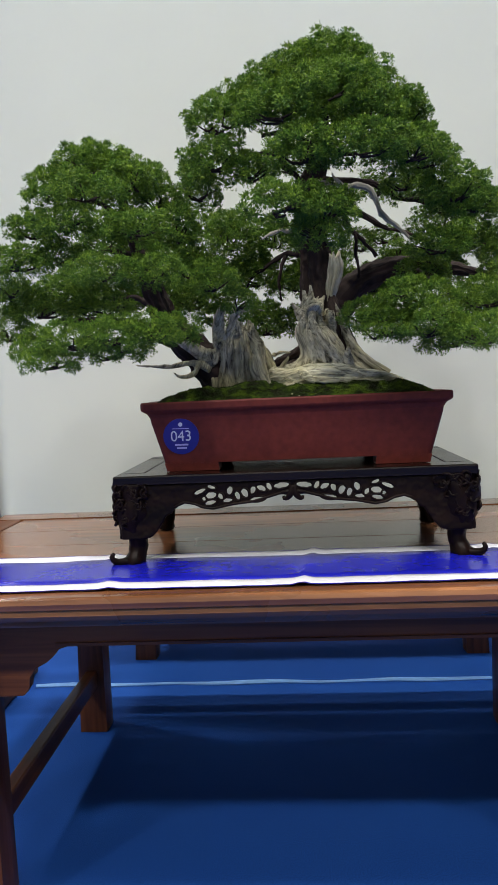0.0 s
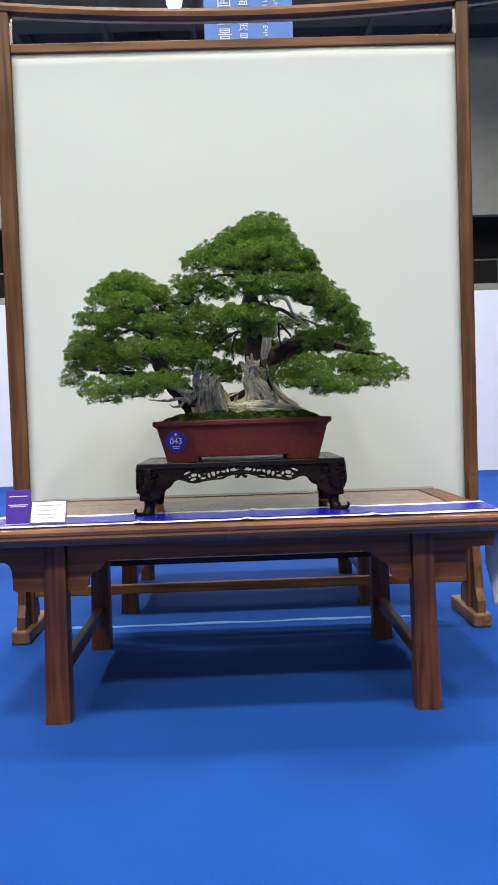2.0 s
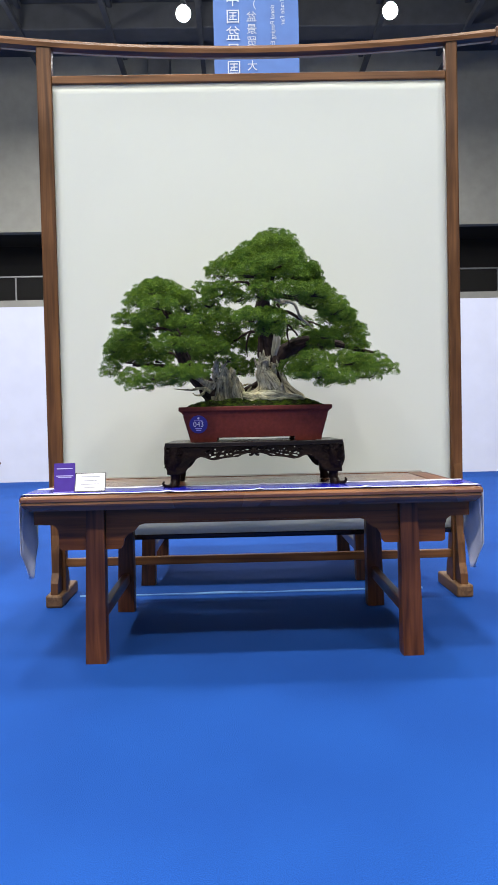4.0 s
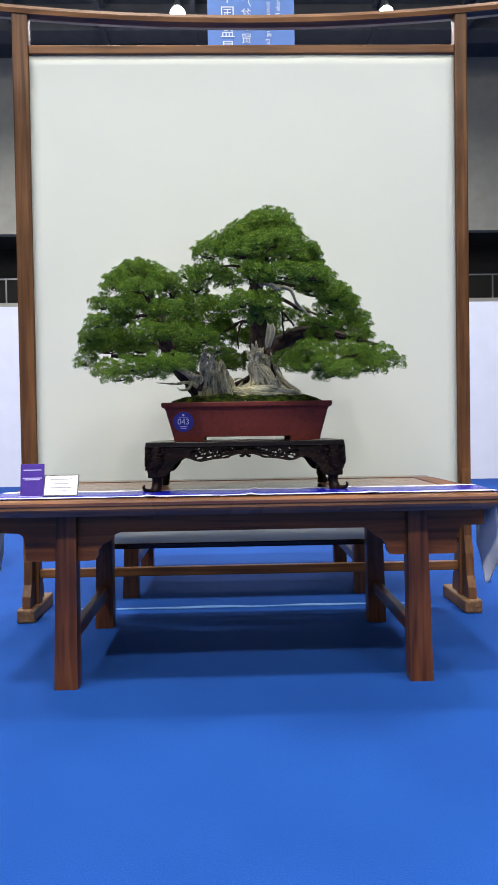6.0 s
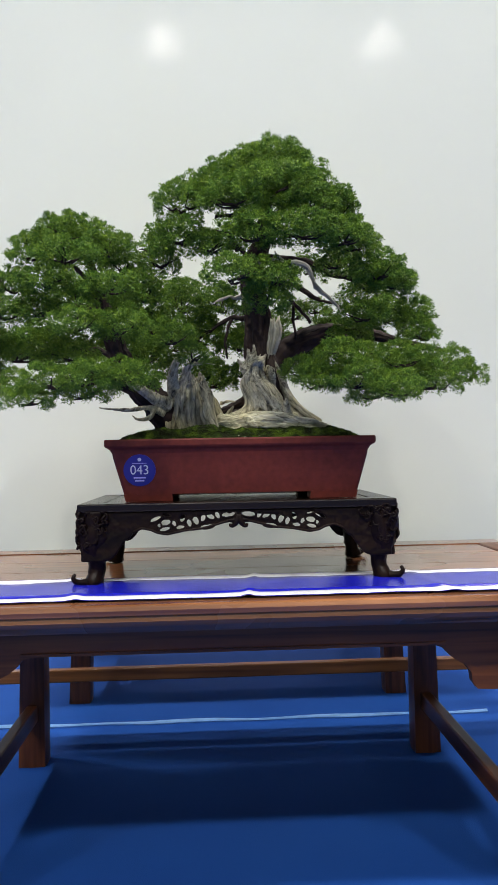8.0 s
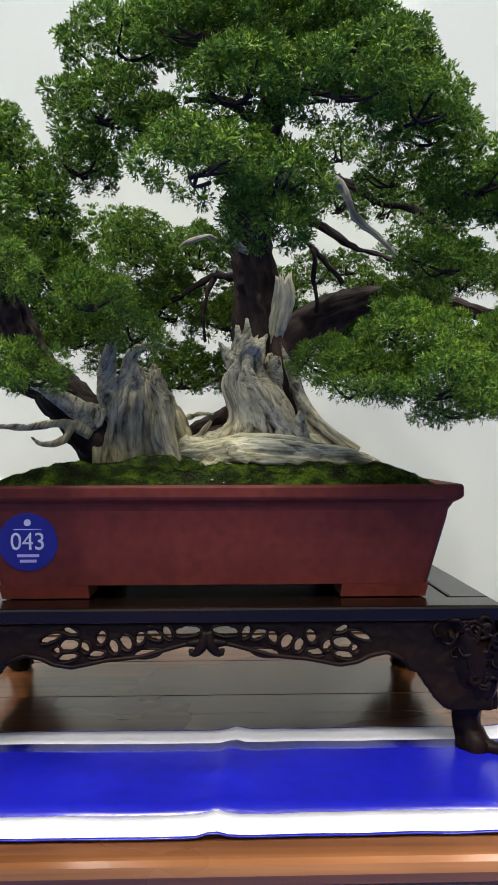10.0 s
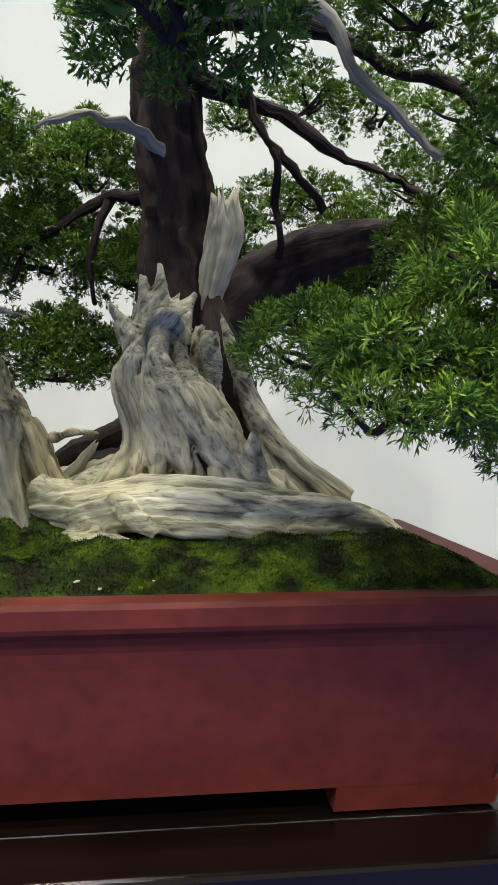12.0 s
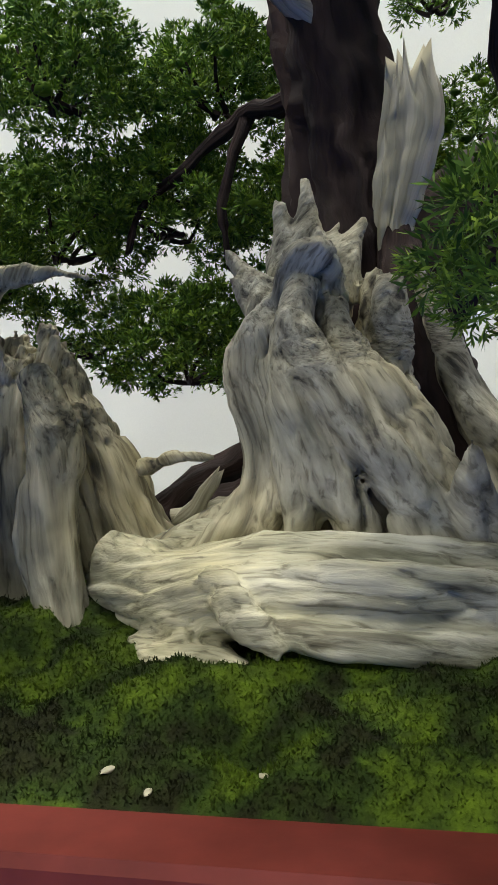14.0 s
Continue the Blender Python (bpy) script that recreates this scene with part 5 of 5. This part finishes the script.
def pad(x, y, z, rx, ry, rz, dense=1.0):
    """A domed pad of foliage: rounded tufts set side by side over an ellipsoid, each a cushion of forked sprays."""
    tries = int(900 * dense)
    d = np.random.normal(size=(tries, 3))
    d /= np.linalg.norm(d, axis=1, keepdims=True)
    low = d[:, 2] < -0.45
    d[low, 2] *= -0.6
    shell = np.where(np.random.rand(tries) < 0.85, np.random.uniform(0.84, 1.0, tries), np.random.uniform(0.35, 0.84, tries))
    wob = np.array([1 + 0.22 * noise.noise(Vector(q) * 2.3 + Vector((x * 9, y * 9, z * 9))) for q in d])
    q = d * (shell * wob)[:, None] * (np.array((rx, ry, rz * 1.06)) - 0.006) + np.array((x, y, z))
    gap = np.random.uniform(0.021, 0.031, tries)
    chosen = []
    for i in range(tries):
        if not chosen or np.min(np.sum((q[chosen] - q[i]) ** 2, axis=1)) > gap[i] ** 2:
            chosen.append(i)
    c_, d, gap = q[chosen], d[chosen], gap[chosen]
    n = len(c_)
    near_ = y < 1.66 and z < 1.46  # the lowest pads show their single needles
    per = 118 if near_ else 88 if dense > 0.9 else 62
    cc = np.repeat(c_, per, axis=0)
    dd = np.repeat(d / np.array((rx, ry, rz)), per, axis=0)
    dd /= np.linalg.norm(dd, axis=1, keepdims=True)
    o = np.random.normal(size=cc.shape) + dd * 0.8 + np.array((0, 0, 0.5))
    o /= np.linalg.norm(o, axis=1, keepdims=True)
    rad = np.repeat(gap * np.random.uniform(0.54, 0.76, n), per)
    base = cc + o * rad[:, None] * np.random.uniform(0.4, 0.9, (len(cc), 1)) * np.array((1.1, 1.1, 0.85))
    way = o * 0.75 + np.random.normal(size=cc.shape) * 0.5 + np.array((0, 0, 0.15))
    blades("foliage_pad", base, way, np.random.uniform(0.0060, 0.0120, len(cc)), np.random.uniform(0.0010, 0.0018, len(cc)) * (1.0 if near_ else 1.4), FOLIAGE, tree, "", 2, None if near_ else (c_, rad[::per] * 0.36), o)
    # thin twigs that carry the pad
    bm = bmesh.new()
    for k in range(5):
        a = random.uniform(0, 6.28)
        q = (x + 0.75 * rx * math.cos(a), y + 0.75 * ry * math.sin(a), z + 0.1 * rz)
        tube(bm, [(x + random.uniform(-0.2, 0.2) * rx, y + random.uniform(-0.2, 0.2) * ry, z - 0.35 * rz, 0.003), ((x + q[0]) / 2, (y + q[1]) / 2 + random.uniform(-0.01, 0.01), z - 0.2 * rz + random.uniform(-0.01, 0.01), 0.0022), (*q, 0.0012)], 5, 0.03)
    part("twig", bm, BARK, tree)


np.random.seed(11)
# right crown
pad(0.649, 1.600, 1.902, 0.129, 0.129, 0.064)
pad(0.532, 1.540, 1.843, 0.088, 0.088, 0.054)
pad(0.737, 1.540, 1.837, 0.082, 0.082, 0.058)
pad(0.652, 1.460, 1.804, 0.121, 0.121, 0.049)
pad(0.679, 1.720, 1.979, 0.102, 0.102, 0.044)
pad(0.412, 1.560, 1.797, 0.083, 0.083, 0.051)
pad(0.469, 1.580, 1.845, 0.064, 0.064, 0.045)
pad(0.827, 1.540, 1.793, 0.047, 0.055, 0.044)
pad(0.552, 1.440, 1.764, 0.090, 0.090, 0.046)
pad(0.731, 1.440, 1.750, 0.081, 0.081, 0.046)
pad(0.832, 1.600, 1.762, 0.049, 0.055, 0.056)
pad(0.568, 1.760, 1.909, 0.095, 0.095, 0.068)
pad(0.721, 1.780, 1.905, 0.105, 0.105, 0.076)
pad(0.402, 1.540, 1.697, 0.082, 0.082, 0.051)
pad(0.347, 1.660, 1.670, 0.056, 0.056, 0.061)
pad(0.485, 1.520, 1.663, 0.056, 0.056, 0.040)
pad(0.597, 1.400, 1.668, 0.070, 0.070, 0.054)
pad(0.716, 1.400, 1.668, 0.091, 0.091, 0.045)
pad(0.835, 1.480, 1.677, 0.076, 0.076, 0.049)
pad(0.937, 1.540, 1.603, 0.075, 0.075, 0.058)
pad(1.016, 1.620, 1.589, 0.036, 0.055, 0.042)
pad(0.543, 1.360, 1.552, 0.075, 0.075, 0.044)
pad(0.640, 1.400, 1.548, 0.068, 0.068, 0.051)
pad(0.626, 1.440, 1.506, 0.066, 0.066, 0.046)
pad(0.648, 2.040, 1.520, 0.097, 0.097, 0.074)
pad(0.512, 2.020, 1.614, 0.070, 0.070, 0.064)
pad(0.390, 1.940, 1.605, 0.064, 0.064, 0.082)
pad(0.458, 2.040, 1.513, 0.078, 0.078, 0.072)
pad(0.583, 2.040, 1.484, 0.090, 0.090, 0.051)
pad(0.354, 2.000, 1.488, 0.077, 0.077, 0.075)
pad(0.480, 2.000, 1.362, 0.085, 0.070, 0.066)
pad(0.584, 2.100, 1.399, 0.035, 0.060, 0.038)
pad(0.858, 1.720, 1.673, 0.068, 0.068, 0.037)
pad(1.056, 1.640, 1.504, 0.056, 0.056, 0.057)
pad(1.061, 1.980, 1.566, 0.076, 0.076, 0.070)
pad(1.070, 1.600, 1.439, 0.042, 0.055, 0.035)
pad(0.899, 2.020, 1.494, 0.116, 0.116, 0.067)
pad(0.794, 2.040, 1.439, 0.078, 0.078, 0.054)
pad(0.988, 2.040, 1.505, 0.082, 0.082, 0.072)
pad(0.847, 1.500, 1.367, 0.086, 0.086, 0.043)
pad(0.993, 1.540, 1.362, 0.082, 0.082, 0.044)
pad(1.126, 1.580, 1.356, 0.074, 0.074, 0.045)
pad(1.200, 1.620, 1.326, 0.055, 0.055, 0.042)
pad(0.756, 1.460, 1.300, 0.061, 0.061, 0.043)
pad(0.852, 1.440, 1.296, 0.078, 0.078, 0.043)
pad(0.945, 1.420, 1.276, 0.074, 0.074, 0.042)
pad(1.078, 1.540, 1.301, 0.075, 0.075, 0.048)
pad(0.917, 1.520, 1.271, 0.072, 0.072, 0.030)
pad(1.110, 1.940, 1.369, 0.094, 0.094, 0.069)
# left crown
pad(0.103, 1.580, 1.720, 0.093, 0.093, 0.052)
pad(0.008, 1.560, 1.665, 0.063, 0.063, 0.051)
pad(0.197, 1.560, 1.676, 0.079, 0.079, 0.055)
pad(0.125, 1.460, 1.627, 0.091, 0.091, 0.043)
pad(-0.050, 1.580, 1.582, 0.058, 0.058, 0.049)
pad(0.067, 1.460, 1.563, 0.070, 0.070, 0.043)
pad(0.242, 1.660, 1.647, 0.056, 0.056, 0.065)
pad(0.080, 1.740, 1.724, 0.120, 0.120, 0.067)
pad(0.230, 1.440, 1.540, 0.078, 0.078, 0.042)
pad(0.299, 1.600, 1.562, 0.049, 0.055, 0.070)
pad(-0.049, 1.500, 1.491, 0.065, 0.065, 0.040)
pad(-0.112, 1.580, 1.446, 0.039, 0.055, 0.045)
pad(0.020, 1.560, 1.510, 0.063, 0.063, 0.038)
pad(0.162, 1.400, 1.445, 0.073, 0.073, 0.045)
pad(0.263, 1.420, 1.439, 0.069, 0.069, 0.048)
pad(0.322, 1.620, 1.479, 0.049, 0.055, 0.060)
pad(-0.108, 1.660, 1.421, 0.063, 0.063, 0.054)
pad(-0.091, 1.980, 1.485, 0.095, 0.095, 0.070)
pad(0.055, 1.980, 1.624, 0.114, 0.114, 0.083)
pad(0.174, 2.000, 1.586, 0.103, 0.103, 0.083)
pad(-0.134, 1.620, 1.347, 0.049, 0.055, 0.050)
pad(-0.029, 1.500, 1.298, 0.055, 0.055, 0.047)
pad(0.081, 1.400, 1.303, 0.073, 0.073, 0.041)
pad(0.189, 1.360, 1.304, 0.075, 0.075, 0.041)
pad(0.276, 1.380, 1.313, 0.058, 0.058, 0.047)
pad(0.029, 1.420, 1.259, 0.069, 0.069, 0.032)
pad(0.166, 1.460, 1.277, 0.076, 0.076, 0.027)
pad(0.309, 1.520, 1.319, 0.038, 0.055, 0.044)
pad(0.384, 1.540, 1.432, 0.056, 0.056, 0.050)
pad(0.433, 1.620, 1.392, 0.049, 0.055, 0.039)
pad(-0.017, 2.020, 1.469, 0.116, 0.116, 0.072)
pad(0.169, 2.020, 1.466, 0.104, 0.104, 0.072)
pad(0.276, 1.960, 1.437, 0.076, 0.076, 0.061)
# shaded foliage at the back of both crowns
pad(0.314, 2.08, 1.669, 0.077, 0.069, 0.062, 0.55)
pad(0.415, 2.10, 1.659, 0.064, 0.057, 0.053, 0.55)
pad(0.288, 2.12, 1.549, 0.082, 0.073, 0.054, 0.55)
pad(0.449, 2.10, 1.558, 0.058, 0.052, 0.058, 0.55)
pad(0.508, 2.08, 1.661, 0.046, 0.041, 0.046, 0.55)
pad(0.479, 2.10, 1.392, 0.066, 0.059, 0.058, 0.55)
pad(0.321, 2.14, 1.407, 0.067, 0.060, 0.061, 0.55)
pad(0.565, 2.14, 1.522, 0.033, 0.030, 0.039, 0.55)
pad(0.813, 2.10, 1.757, 0.059, 0.053, 0.053, 0.55)
pad(0.925, 2.12, 1.758, 0.074, 0.066, 0.061, 0.55)
pad(0.775, 2.14, 1.608, 0.062, 0.055, 0.048, 0.55)
pad(0.848, 2.12, 1.619, 0.054, 0.048, 0.040, 0.55)
pad(0.721, 2.14, 1.743, 0.041, 0.037, 0.048, 0.55)
pad(1.016, 2.10, 1.641, 0.102, 0.080, 0.074, 0.55)
pad(0.572, 2.06, 1.843, 0.099, 0.080, 0.081, 0.55)
pad(0.896, 1.560, 1.489, 0.068, 0.061, 0.037, 1)
pad(0.793, 1.420, 1.372, 0.042, 0.037, 0.027, 1)
pad(0.958, 1.680, 1.608, 0.063, 0.055, 0.035, 1)
pad(0.870, 2.00, 1.553, 0.043, 0.038, 0.034, 0.55)
pad(0.767, 1.460, 1.328, 0.057, 0.050, 0.031, 1)
pad(0.859, 1.420, 1.324, 0.052, 0.047, 0.031, 1)
pad(0.735, 1.600, 1.340, 0.062, 0.060, 0.040)
pad(0.800, 1.980, 1.465, 0.080, 0.060, 0.055)
pad(0.905, 1.780, 1.470, 0.066, 0.056, 0.045)
# fuller shoulders of the domes and the foliage behind the open branches
pad(0.885, 1.570, 1.690, 0.066, 0.066, 0.050)
pad(0.975, 1.570, 1.580, 0.062, 0.062, 0.048)
pad(0.835, 1.570, 1.770, 0.062, 0.062, 0.050)
pad(1.050, 1.600, 1.450, 0.050, 0.056, 0.045)
pad(-0.050, 1.620, 1.395, 0.080, 0.060, 0.034)
pad(0.080, 1.660, 1.400, 0.085, 0.060, 0.034)
pad(0.300, 1.950, 1.780, 0.060, 0.050, 0.045, 0.55)
pad(0.810, 2.000, 1.835, 0.080, 0.060, 0.050, 0.55)
pad(1.010, 1.980, 1.700, 0.066, 0.056, 0.050, 0.55)
